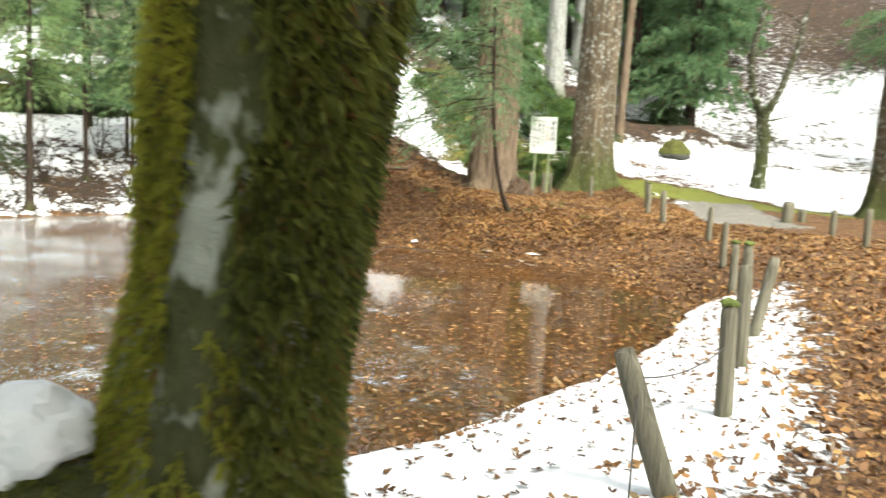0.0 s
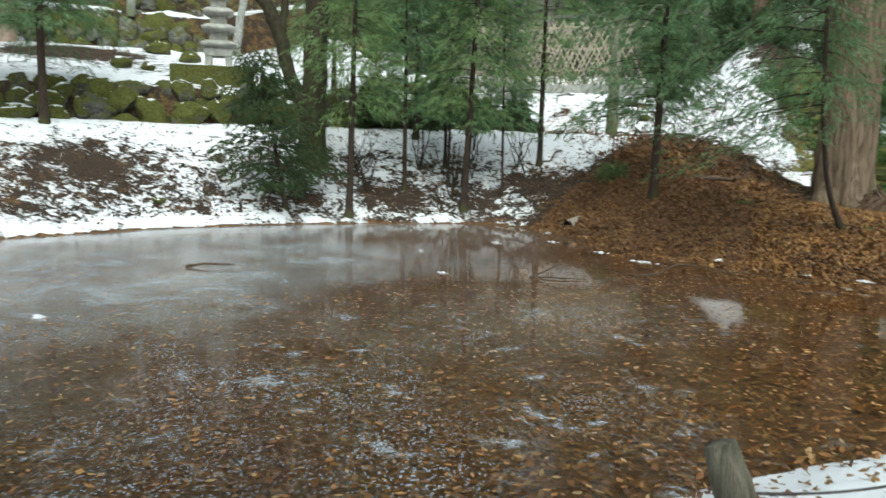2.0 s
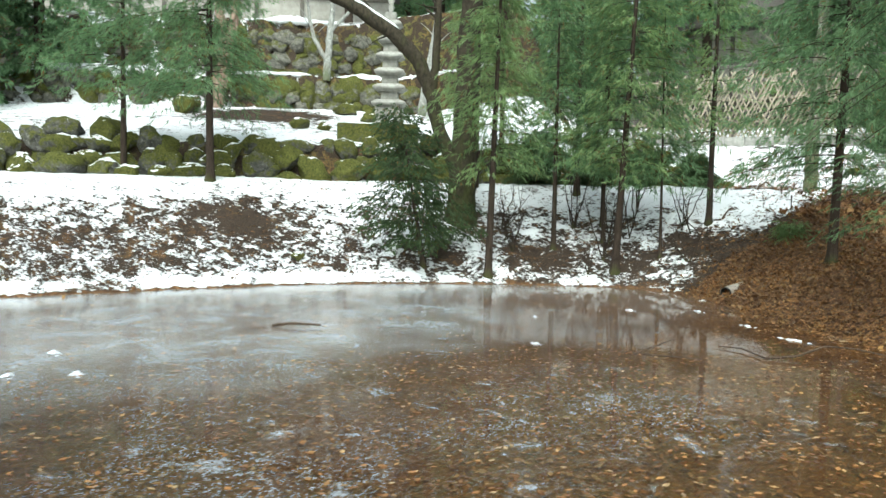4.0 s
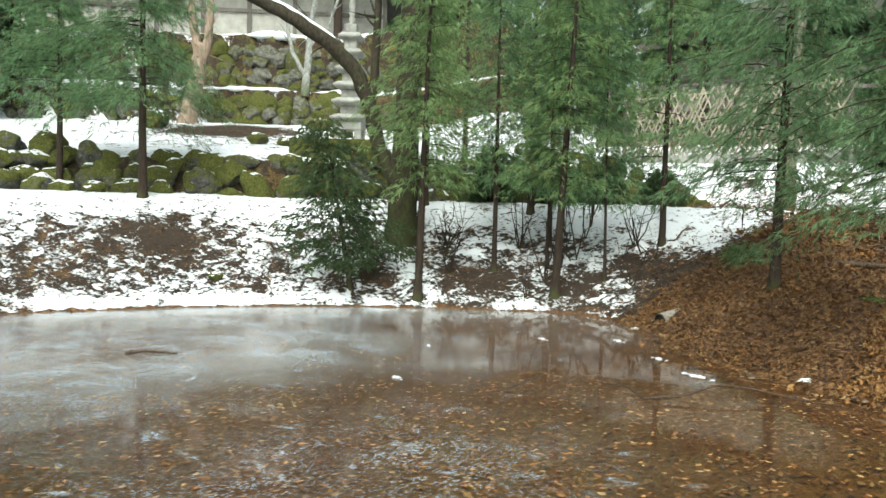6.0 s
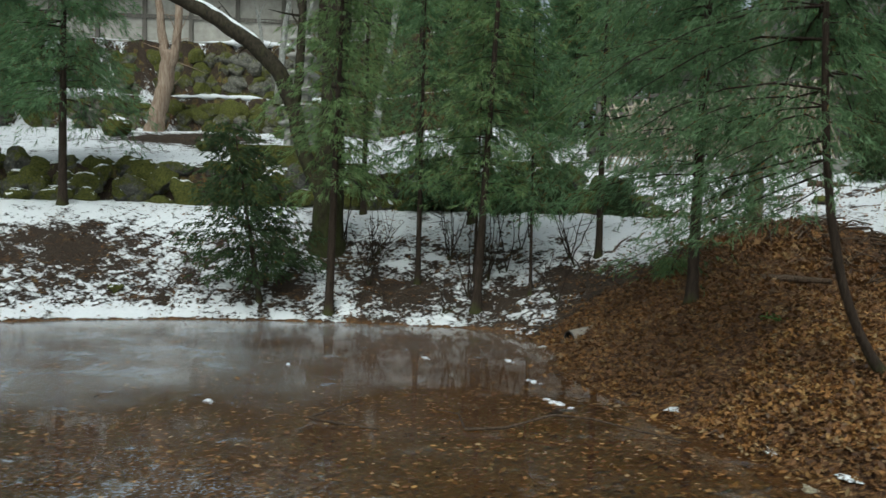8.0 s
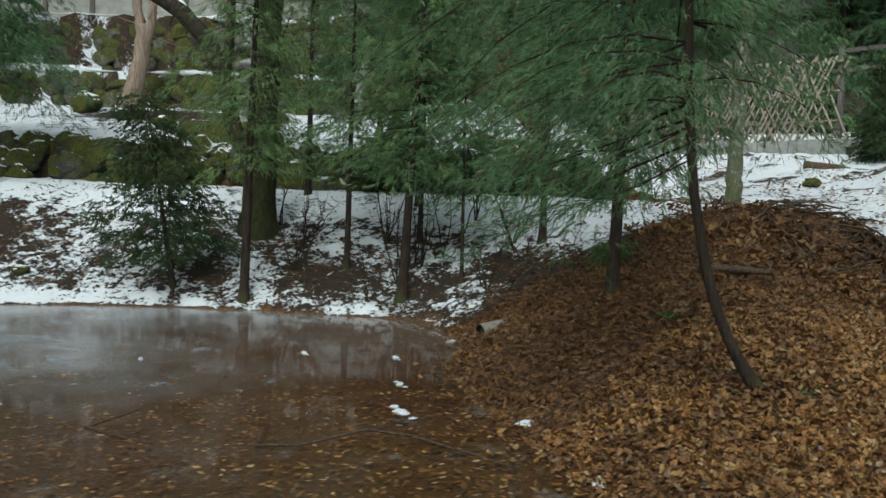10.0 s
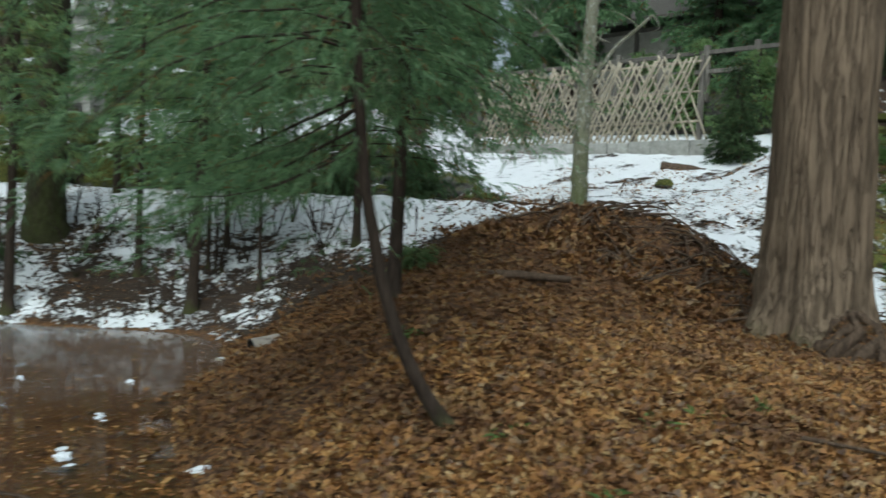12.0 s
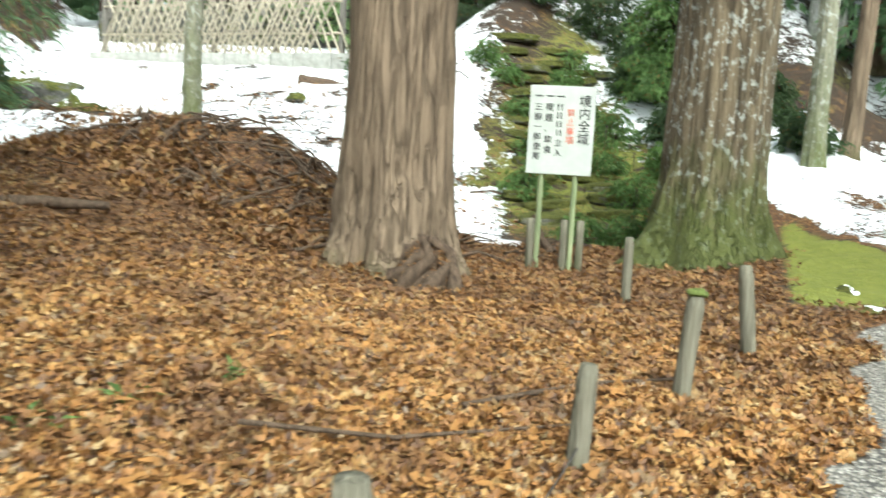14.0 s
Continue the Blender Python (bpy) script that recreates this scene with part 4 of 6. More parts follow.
def wire(a, b, sag, name="wire"):
    t = np.linspace(0, 1, 15)[:, None]
    pts = np.array(a) * (1 - t) + np.array(b) * t - np.array((0, 0, 1.0)) * 4 * sag * t * (1 - t)
    return tagged(part(name, tube_mesh(name, pts, np.full(15, 0.0038), 6, 0.1), WIRE), "thin dark wire slung between wooden stakes", "wire", "stake wires")


wire(tops[0], tops[1] - Vector((0, 0, 0.12)), 0.05)
wire(tops[1] - Vector((0, 0, 0.12)), tops[2] - Vector((0, 0, 0.1)), 0.05)
wire(tops[2] - Vector((0, 0, 0.1)), tops[3] - Vector((0, 0, 0.08)), 0.06)
wire(tops[3] - Vector((0, 0, 0.08)), tops[4] - Vector((0, 0, 0.08)), 0.07)
wire(tops[0], Vector((0.7, 2.75, ground_z(0.7, 2.75))), -0.02)
wire(tops[8] - Vector((0, 0, 0.3)), tops[9] - Vector((0, 0, 0.2)), 0.12)


# ---- notice board ----
def text_mesh(body, size, depth=0.002):
    cu = bpy.data.curves.new("letters", "FONT")
    cu.body, cu.size, cu.align_x, cu.align_y, cu.extrude = body, size, "CENTER", "CENTER", depth
    tmp = bpy.data.objects.new("letters", cu)
    scene.collection.objects.link(tmp)
    bpy.context.view_layer.update()
    me = bpy.data.meshes.new_from_object(tmp)
    bpy.data.objects.remove(tmp)
    return me


def notice():
    thing = tagged(new("notice_board"), "white notice board with brushed black and red lettering on bamboo poles", "sign")
    gx, gy = 2.43, 20.4
    z0 = ground_z(gx, gy)
    thing.matrix_basis = pose(gx, gy, z0, 0, 0, 10)
    zc = 1.83 - z0
    part("board", box(0.65, 0.018, 0.88, 0.004), BOARD, thing, m=pose(0, 0, zc))
    for px in (-0.17, 0.17):
        v = np.linspace(-0.1, zc + 0.2, 12)
        r = 0.026 + 0.003 * (np.arange(12) % 3 == 0)
        part("pole", tube_mesh("pole", np.stack([px + 0 * v, 0.04 + 0 * v, v], 1), r, 12, 0.03), BAMBOO_GREEN, thing, "green bamboo pole")
    for px, py in ((-0.24, 0.03), (0.26, 0.07), (0.1, 0.08)):
        v = np.linspace(-0.1, 0.5, 5)
        part("stake", tube_mesh("stake", np.stack([px + 0 * v, py + 0 * v, v], 1), np.full(5, 0.04), 12, 0.06), STAKE_WOOD, thing)
    face = pose(0, -0.0125, zc, 90, 0, 0)
    columns = ((0.225, 0.29, "境内全域", 0.125, 0.125, INK_OR_BORE_SHADE), (0.09, 0.17, "禁止事項", 0.085, 0.09, INK_RED),
               (-0.125, 0.22, "喫煙、飲食", 0.085, 0.105, INK_OR_BORE_SHADE), (-0.235, 0.22, "三脚一脚使用", 0.08, 0.098, INK_OR_BORE_SHADE))
    for cx, top, words, size, step, ink in columns:
        for k, ch in enumerate(words):
            part("letter", text_mesh(ch, size), ink, thing, m=face @ pose(cx, top - k * step, 0))
    for cx in (-0.02, -0.125, -0.235):
        part("letter", box(0.075, 0.012, 0.003, m=pose(0, 0, 0)), INK_OR_BORE_SHADE, thing, m=face @ pose(cx, 0.335, 0))
    for k in range(4):
        for dx in (-0.02, 0.015):
            part("letter_bar", box(0.012, 0.06, 0.003), INK_OR_BORE_SHADE, thing, m=face @ pose(-0.02 + dx, 0.23 - 0.085 * k, 0))
    for k, ch in enumerate("立入"):
        part("letter", text_mesh(ch, 0.08), INK_OR_BORE_SHADE, thing, m=face @ pose(-0.02, -0.13 - 0.1 * k, 0))


notice()


# ---- rocks and stone walls ----
def rock_mesh(seed, flat=0.75, cut=0.35):
    """An angular fieldstone: a ball cut by planes, then weathered."""
    rng = random.Random(seed * 17)
    bm = bmesh.new()
    bmesh.ops.create_icosphere(bm, subdivisions=4, radius=0.5)
    off = Vector((seed * 3.7, seed * 1.3, 0))
    planes = [(Vector((rng.gauss(0, 1), rng.gauss(0, 1), rng.gauss(0, 0.8))).normalized(), cut * rng.uniform(0.8, 1.15)) for _ in range(11)]
    for q in bm.verts:
        c = q.co.copy()
        for a, reach in planes:
            over = c.dot(a) - reach
            if over > 0:
                c -= a * over * 0.93
        c += c.normalized() * (0.1 * noise.noise(c * 2.6 + off) + 0.045 * noise.noise(c * 7 + off) + 0.018 * noise.noise(c * 17 + off))
        q.co = Vector((c.x * 1.25, c.y, c.z * flat))
    me = bpy.data.meshes.new("rock")
    bm.to_mesh(me)
    bm.free()
    me.polygons.foreach_set("use_smooth", np.ones(len(me.polygons), bool))
    return me


ROCKS = [rock_mesh(i + 1, 0.7 + 0.06 * (i % 3), 0.36 + 0.015 * i) for i in range(6)]


def bare(mesh):
    """A copy of a mesh without its material."""
    me = mesh.copy()
    me.materials.clear()
    return me


ROCKS_A = [m.copy() for m in ROCKS]
ROCKS_B = [m.copy() for m in ROCKS]
ROCKS_C = [m.copy() for m in ROCKS]
ROCKS_D = [m.copy() for m in ROCKS]
for m in ROCKS_C:
    m.materials.append(ROCK_WALL)
for m in ROCKS_D:
    m.materials.append(ROCK_WALL_GREEN)
for m in ROCKS_A:
    m.materials.append(ROCK)
for m in ROCKS_B:
    m.materials.append(ROCK_GREEN)


def stone_wall(name, line, low, courses, size, label, seed, mossy=0.3, back=0.0, kinds=None, loose=0.05):
    """A dry wall of fieldstones along a line, course by course; low(x, y): its foot."""
    rng = np.random.default_rng(seed)
    wall = tagged(new(name), label, "stone wall", kind="structure")
    line = np.asarray(line, float)
    seg = np.hypot(*(line[1:] - line[:-1]).T)
    s = np.concatenate([[0], np.cumsum(seg)])
    for c in range(courses):
        t = rng.uniform(0, size * 0.5)
        while t < s[-1]:
            x, y = np.interp(t, s, line[:, 0]), np.interp(t, s, line[:, 1])
            j = min(np.searchsorted(s, t, side="right") - 1, len(seg) - 1)
            dx, dy = (line[j + 1] - line[j]) / seg[j]
            w = size * rng.uniform(0.6, 1.6)
            h = size * 0.8
            o = back * c + rng.normal(0, loose)
            plain, green = kinds or (ROCKS_A, ROCKS_B)
            m = (green if rng.random() < mossy else plain)[rng.integers(6)]
            h *= rng.uniform(0.75, 1.3)
            part("stone", m, None, wall, m=pose(x - dy * o, y + dx * o, low(x, y) + size * 0.8 * (0.32 + 0.74 * c) + rng.normal(0, loose), rng.normal(0, 22), rng.normal(0, 22), math.degrees(math.atan2(dy, dx)) + rng.normal(0, 12) + 180 * rng.integers(2)) @ Matrix.Diagonal((w, size * 0.95, h * 1.75, 1)))
            t += w * rng.uniform(0.85, 1.12)
    return wall


def beside(line, off):
    """A line moved sideways, to its left."""
    line = np.asarray(line, float)
    t = np.gradient(line, axis=0)
    t /= np.linalg.norm(t, axis=1)[:, None]
    return line + np.stack([-t[:, 1], t[:, 0]], 1) * off


def front_foot(x, y):
    return ground_z(x + 0.35, y - 0.25)


stone_wall("stone_wall_lower", beside(np.concatenate([TERRACE[1:-1], [(-7.5, 22.6)]]), -0.02), front_foot, 3, 0.47, "low dry stone terrace wall with moss and snow on top", 61, 0.5, 0.16, loose=0.1)
UPPER = beside([(-22.0, 5.0), (-17.5, 9.6), (-14.6, 12.6), (-12.4, 14.8), (-10.4, 17.9), (-9.2, 20.2)], 10.45)
stone_wall("stone_wall_middle", UPPER, lambda x, y: ground_z(x + 0.6, y - 0.5), 3, 0.56, "fieldstone terrace wall with yellow-green moss", 62, 0.45, 0.08, (ROCKS_C, ROCKS_D))
stone_wall("stone_wall_upper", beside(UPPER, 2.0), lambda x, y: ground_z(x + 0.6, y - 0.5), 5, 0.58, "high dark fieldstone wall below the upper terrace", 63, 0.45, 0.08, (ROCKS_C, ROCKS_D))


def snow_ledge(line, seed):
    """A broken strip of snow along the top of a terrace wall."""
    line = np.asarray(line, float)
    u = np.linspace(0, len(line) - 1, 220)
    x, y = (np.interp(u, np.arange(len(line)), line[:, c]) for c in range(2))
    x = x + 0.06 * vnoise(x, y, 1.1, seed, 3)
    z = land(x, y, False) + 0.02
    r = 0.16 * np.clip(0.55 + 1.1 * vnoise(u * 1.7, 0 * u, 1.0, seed, 3), 0.03, 1.0)
    ob = part("snow_ledge", tube_mesh("snow_ledge", np.stack([x, y, z], 1), r, 8, 0.3, 0, seed), SNOW)
    return tagged(ob, "broken strip of snow along a terrace wall", "snow")


snow_ledge(beside(UPPER, 0.42), 5)
snow_ledge(beside(UPPER, 2.5), 6)


def boulder(x, y, size, seed, mossy=True, label="moss-covered boulder with a cap of snow", sink=0.2, flat=1.0):
    m = (ROCKS_B if mossy else ROCKS_A)[seed % 6]
    ob = part("boulder", m, None, m=pose(x, y, ground_z(x, y) + size * (0.3 - sink) * flat, 0, 0, 67 * seed) @ Matrix.Diagonal((size, size * 0.9, size * flat, 1)))
    return tagged(ob, label, "boulder")


for i, (x, y, s) in enumerate(((-15.0, 11.7, 0.8), (-15.7, 11.0, 0.95), (-16.4, 10.6, 0.7), (-14.6, 11.9, 0.55), (-16.9, 9.7, 1.0), (-15.9, 12.2, 0.85), (-16.6, 11.5, 0.9), (-14.0, 12.3, 0.5), (-13.2, 13.3, 0.5), (-17.6, 8.8, 0.9))):
    boulder(x, y, s, i, i % 3 > 0)
for i, (x, y, s) in enumerate(((-7.6, 22.7, 0.6), (-8.4, 22.6, 0.8), (-9.3, 22.6, 0.9), (-10.2, 22.7, 0.8))):
    boulder(x, y, s, i + 3, i != 5, "dark mossy rock half sunk in snow", 0.2, 0.75)
for i, (x, y, s) in enumerate(((-6.8, 23.6, 0.95), (-7.5, 23.5, 1.35), (-8.3, 23.4, 1.5), (-9.2, 23.4, 1.3), (-8.8, 24.2, 1.1), (-10.1, 23.5, 1.2), (-11.2, 23.2, 1.0), (-8.0, 21.7, 0.7))):
    boulder(x, y, s, i + 2, i % 3 != 1, "dark mossy rock half sunk in snow", 0.06, 0.7)
for i, (x, y, s) in enumerate(((-15.2, 17.0, 0.5), (-14.9, 17.6, 0.4), (-17.9, 21.2, 0.7), (-16.2, 20.6, 0.6), (-20.6, 17.2, 0.9), (-4.2, 26.5, 0.35), (-9.6, 12.3, 0.25))):
    boulder(x, y, s, i + 1, True, "small mossy stone in the snow", 0.1)
pale = tagged(part("cut_block", box(0.62, 0.5, 0.5, 0.05), STONE), "pale squared stone on the mossy rocks", "stone block")
pale.matrix_basis = pose(-10.1, 24.3, ground_z(-10.1, 24.3) + 0.16, 4, -5, 25)
boulder(7.4, 27.0, 0.9, 2, True, "rounded rock green with moss, snow on top", 0.1)
for i, (x, y) in enumerate(((5.5, 19.05), (5.3, 19.55), (5.15, 20.2))):
    tagged(part("edging_stone", bare(ROCKS[i % 6]), ROCK_GREEN, m=pose(x, y, ground_z(x, y) - 0.02, 0, 0, 50 * i) @ Matrix.Diagonal((0.3, 0.26, 0.16, 1))), "mossy edging stone beside the moss lawn", "stone")


# ---- stone pagoda on the terrace ----
def stone_pagoda():
    gx, gy = -13.35, 18.45
    thing = tagged(new("stone_pagoda"), "tall grey many-tiered stone pagoda standing on four legs", "stone pagoda")
    thing.matrix_basis = pose(gx, gy, ground_z(gx, gy) - 0.02, 0, 0, 38)
    part("base", box(1.0, 1.0, 0.12, 0.03), STONE, thing, m=pose(0, 0, 0.06))
    for sx in (-1, 1):
        for sy in (-1, 1):
            part("leg", box(0.17, 0.17, 0.42, 0.02), STONE, thing, m=pose(sx * 0.25, sy * 0.25, 0.33, sy * 4, -sx * 4))
    part("block", box(0.68, 0.68, 0.2, 0.03), STONE, thing, m=pose(0, 0, 0.62))
    z = 0.72
    for k in range(6):
        w = 0.86 - 0.06 * k
        bm = bmesh.new()
        rings = ((w * 0.36, 0.0), (w * 0.5, 0.06), (w * 0.51, 0.1), (w * 0.36, 0.19), (w * 0.3, 0.2))
        vs = [[bm.verts.new((r * cx, r * cy, h + 0.02 * (i in (1, 2)) * (abs(cx * cy) > 0.9))) for cx, cy in ((-1, -1), (0, -1), (1, -1), (1, 0), (1, 1), (0, 1), (-1, 1), (-1, 0))] for i, (r, h) in enumerate(rings)]
        for a, b in zip(vs, vs[1:]):
            for i in range(8):
                bm.faces.new((a[i], a[(i + 1) % 8], b[(i + 1) % 8], b[i]))
        bm.faces.new(vs[0][::-1])
        bm.faces.new(vs[-1])
        part("roof", bm, STONE, thing, m=pose(0, 0, z))
        part("tier", box(w * 0.5, w * 0.5, 0.2, 0.012), STONE, thing, m=pose(0, 0, z + 0.3))
        z += 0.4
    hs = np.linspace(0, 0.7, 10)
    part("finial", tube_mesh("finial", np.stack([0 * hs, 0 * hs, z + hs - 0.02], 1), 0.07 + 0.02 * np.cos(hs * 40), 12), STONE, thing)
    ped = tagged(part("stone_plinth", box(1.9, 0.9, 0.5, 0.04), ROCK_GREEN), "mossy squared stone block at the terrace edge", "stone block")
    ped.matrix_basis = pose(-12.6, 17.3, ground_z(-12.6, 17.3) + 0.15, 0, 0, 40)


stone_pagoda()


# ---- bamboo lattice fence, stone railing and hall above it ----
def lattice_fence():
    a, b = Vector((-13.0, 30.9, 3.55)), Vector((-5.3, 30.25, 3.5))
    along = (b - a).normalized()
    yaw = math.degrees(math.atan2(along.y, along.x))
    length = (b - a).length
    fence = tagged(new("bamboo_fence"), "tall fence of crossed dry bamboo poles on a low stone kerb", "fence")
    fence.matrix_basis = pose(a.x, a.y, a.z, 0, 0, yaw)
    L = 2.45
    hs = np.linspace(0, L, 6)
    slat = tube_mesh("slat", np.stack([0 * hs, 0 * hs, hs], 1), 0.027 + 0.004 * (np.arange(6) % 2), 7)
    slat.materials.append(BAMBOO_DRY)
    rng = np.random.default_rng(4)
    for tilt, dy in ((27, 0.0), (-27, 0.045)):
        t = -0.6
        while t < length + 0.4:
            if -0.1 < t < length - (0.9 if tilt > 0 else 0.0) or (tilt < 0 and t > 0.9):
                if not (tilt < 0 and t < 0.95):
                    part("slat", slat, None, fence, m=pose(t, dy, -0.02, 0, tilt + rng.normal(0, 1.6), 0) @ Matrix.Diagonal((1, 1, rng.uniform(0.93, 1.03), 1)))
            t += (0.17 if tilt > 0 else 0.24) + rng.uniform(-0.025, 0.025)
    for h in (0.5, 1.25, 2.0):
        hs = np.linspace(0, length, 12)
        part("rail", tube_mesh("rail", np.stack([hs, 0.09 + 0 * hs, h + 0 * hs], 1), np.full(12, 0.03), 8, 0.05), BAMBOO_DRY, fence)
    for px in np.linspace(0, length, 5):
        part("post", box(0.12, 0.12, 2.2, 0.01), DARK_WOOD, fence, m=pose(px, 0.16, 1.05))
    kerb = tagged(new("stone_kerb"), "low kerb of squared grey stones under the bamboo fence", "kerb", kind="structure")
    kerb.matrix_basis = fence.matrix_basis.copy()
    t = -0.3
    while t < length + 0.3:
        w = rng.uniform(0.6, 1.1)
        part("stone", box(w - 0.02, 0.4, 0.42, 0.03), STONE, kerb, m=pose(t + w / 2, 0.06, -0.2 + rng.normal(0, 0.015)))
        t += w


lattice_fence()


def stone_railing():
    thing = tagged(new("grey_railing"), "weathered grey railing above the bamboo fence", "railing")
    thing.matrix_basis = pose(-15.5, 34.0, 5.35, 0, 0, -4)
    for px in np.arange(0, 12.1, 1.5):
        part("post", box(0.16, 0.16, 1.6, 0.02), DARK_WOOD, thing, m=pose(px, 0, 0.4))
    for h in (0.45, 1.0):
        part("rail", box(12.2, 0.1, 0.12, 0.015), DARK_WOOD, thing, m=pose(6, 0, h))
    bank = tagged(part("bank_wall", box(13.5, 0.5, 3.2, 0.03), ROCK), "dark mossy retaining wall below the railing", "wall", kind="structure")
    bank.matrix_basis = pose(-9.5, 34.1, 3.6, 0, 0, -4)


stone_railing()


def hall(x, y, z, yaw, w, d, h, label):
    """A timber hall with boarded walls, posts and a low roof."""
    thing = tagged(new("timber_hall"), label, "building")
    thing.matrix_basis = pose(x, y, z, 0, 0, yaw)
    part("wall", box(w, d, h, 0.02), PLASTER, thing, m=pose(0, 0, h / 2))
    for px in np.linspace(-w / 2, w / 2, int(w / 1.8) + 1):
        part("post", box(0.18, 0.12, h, 0.01), DARK_WOOD, thing, m=pose(px, -d / 2 - 0.05, h / 2))
    for k in (0.1, 0.55, 0.97):
        part("beam", box(w, 0.1, 0.16, 0.01), DARK_WOOD, thing, m=pose(0, -d / 2 - 0.06, h * k))
    bm = bmesh.new()
    e, r = d / 2 + 1.2, 2.4
    prof = ((-e, 0.0), (0, r), (e, 0.0), (e, 0.18), (0, r + 0.22), (-e, 0.18))
    ends = [[bm.verts.new((sx * (w / 2 + 1), py, h + pz)) for py, pz in prof] for sx in (-1, 1)]
    for i in range(6):
        bm.faces.new((ends[0][i], ends[0][(i + 1) % 6], ends[1][(i + 1) % 6], ends[1][i]))
    bm.faces.new(ends[0][::-1])
    bm.faces.new(ends[1])
    part("roof", bm, DARK_WOOD, thing)


hall(-33.0, 27.0, 8.3, 48, 16, 6, 3.2, "pale boarded temple hall on the upper terrace")
hall(-11.0, 46.0, 6.2, -4, 14, 6, 3.4, "weathered timber hall behind the stone railing")


# ---- mossy stone steps up the slope ----
def steps():
    """Rows of uneven flat stones climbing the slope."""
    thing = tagged(new("stone_steps"), "mossy stone steps with snow climbing the slope", "steps", kind="structure")
    a, b = Vector((1.95, 24.0)), Vector((-0.35, 29.6))
    n = 14
    rng = np.random.default_rng(64)
    yaw = math.degrees(math.atan2(b.y - a.y, b.x - a.x)) - 90
    across = Vector((math.cos(math.radians(yaw)), math.sin(math.radians(yaw))))
    slabs = []
    for k in range(5):
        bm = box(1, 1, 1)
        bmesh.ops.subdivide_edges(bm, edges=bm.edges[:], cuts=3, use_grid_fill=True)
        for q in bm.verts:
            c = q.co.copy()
            c.x, c.y = c.x * (1 - 0.35 * abs(2 * c.y) ** 4), c.y * (1 - 0.3 * abs(2 * c.x) ** 4)
            c.z *= 1 - 0.35 * max(abs(c.x), abs(c.y)) * 2
            q.co = c + 0.09 * noise.noise_vector(c * 2.5 + Vector((7 * k, 0, 0)))
        me = bpy.data.meshes.new("step_stone")
        bm.to_mesh(me)
        bm.free()
        me.polygons.foreach_set("use_smooth", np.ones(len(me.polygons), bool))
        me.materials.append(STEP_STONE)
        slabs.append(me)
    for i in range(n):
        p = a.lerp(b, i / (n - 1))
        u = -0.9 + rng.uniform(-0.1, 0.15)
        while u < 0.8:
            w = rng.uniform(0.6, 1.25)
            q = p + across * (u + w / 2) + Vector((rng.normal(0, 0.05), rng.normal(0, 0.05)))
            part("step_stone", slabs[rng.integers(5)], None, thing, m=pose(q.x, q.y, ground_z(q.x, q.y) - 0.02, rng.normal(0, 4), rng.normal(0, 4), yaw + rng.normal(0, 7)) @ Matrix.Diagonal((w, 0.5, 0.2, 1)))
            u += w


steps()

# ---- more trees ----
def stem_tree(name, x, y, stems, bark, label, seed, twigs=14, z=None, twig_len=0.9):
    """A tree of explicit stems, each a list of (dx, dy, height, radius), with thin twigs."""
    rng = np.random.default_rng(seed)
    z0 = (ground_z(x, y) if z is None else z) - 0.08
    tree = tagged(new(name), label, "tree")
    tree.location = (x, y, z0)
    tips = []
    for k, st in enumerate(stems):
        st = np.asarray(st, float)
        u = np.linspace(0, len(st) - 1, 6 * len(st))
        q = np.stack([np.interp(u, np.arange(len(st)), st[:, c]) for c in range(4)], 1)
        for _ in range(2):
            q[1:-1] = 0.25 * q[:-2] + 0.5 * q[1:-1] + 0.25 * q[2:]
        q[1:-1, :2] += rng.normal(0, 0.012, (len(q) - 2, 2))
        part("stem" if k else "trunk", tube_mesh("trunk", q[:, :3], q[:, 3], 18 if not k else 10, 0.12, 0.08, seed + k), bark, tree)
        tips.append(q)
    wood = []
    for _ in range(twigs):
        q = tips[rng.integers(len(tips))]
        o = q[rng.integers(len(q) // 2, len(q))]
        d = rng.normal(0, 1, 3) + np.array((0, 0, 0.9))
        d /= np.linalg.norm(d)
        t = np.linspace(0, 1, 5)[:, None]
        bend = rng.normal(0, 0.25, 3)
        pts = o[:3] + (d * t + bend * t**2) * twig_len * rng.uniform(0.5, 1.3)
        wood.append(tube(pts, np.linspace(min(o[3] * 0.5, 0.03), 0.004, 5), 5, cap=False))
    if wood:
        tagged(part("branchwork", mesh_of("branchwork", *joined(wood)), bark, tree), kind="stuff")
    return tree


R6 = (0.74, 0.67)


def seen(u, h, r):
    return (u * R6[0], u * R6[1], h, r)


stem_tree("old_tree", -8.75, 15.75, [[seen(0.0, -0.1, 0.36), seen(0.0, 0.5, 0.28), seen(0.05, 2.0, 0.24), seen(0.1, 3.6, 0.22), seen(0.2, 6.5, 0.17)],
                                     [seen(-0.05, 1.0, 0.16), seen(-0.45, 1.8, 0.14), seen(-0.66, 2.6, 0.14), seen(-0.9, 3.2, 0.14), seen(-1.4, 3.7, 0.14), seen(-2.2, 4.2, 0.13), seen(-3.4, 4.8, 0.1)],
                                     [seen(-0.62, 2.4, 0.09), seen(-0.55, 3.3, 0.08), seen(-0.5, 5.0, 0.06)]], LIMB_BARK, "old dark mossy tree with an arching snow-dusted limb", 71, 10)
snow_pts = np.array([seen(-0.95, 3.38, 0)[:3], seen(-1.4, 3.83, 0)[:3], seen(-2.2, 4.32, 0)[:3], seen(-3.0, 4.72, 0)[:3]]) + np.array((-8.75, 15.75, ground_z(-8.75, 15.75) - 0.08))
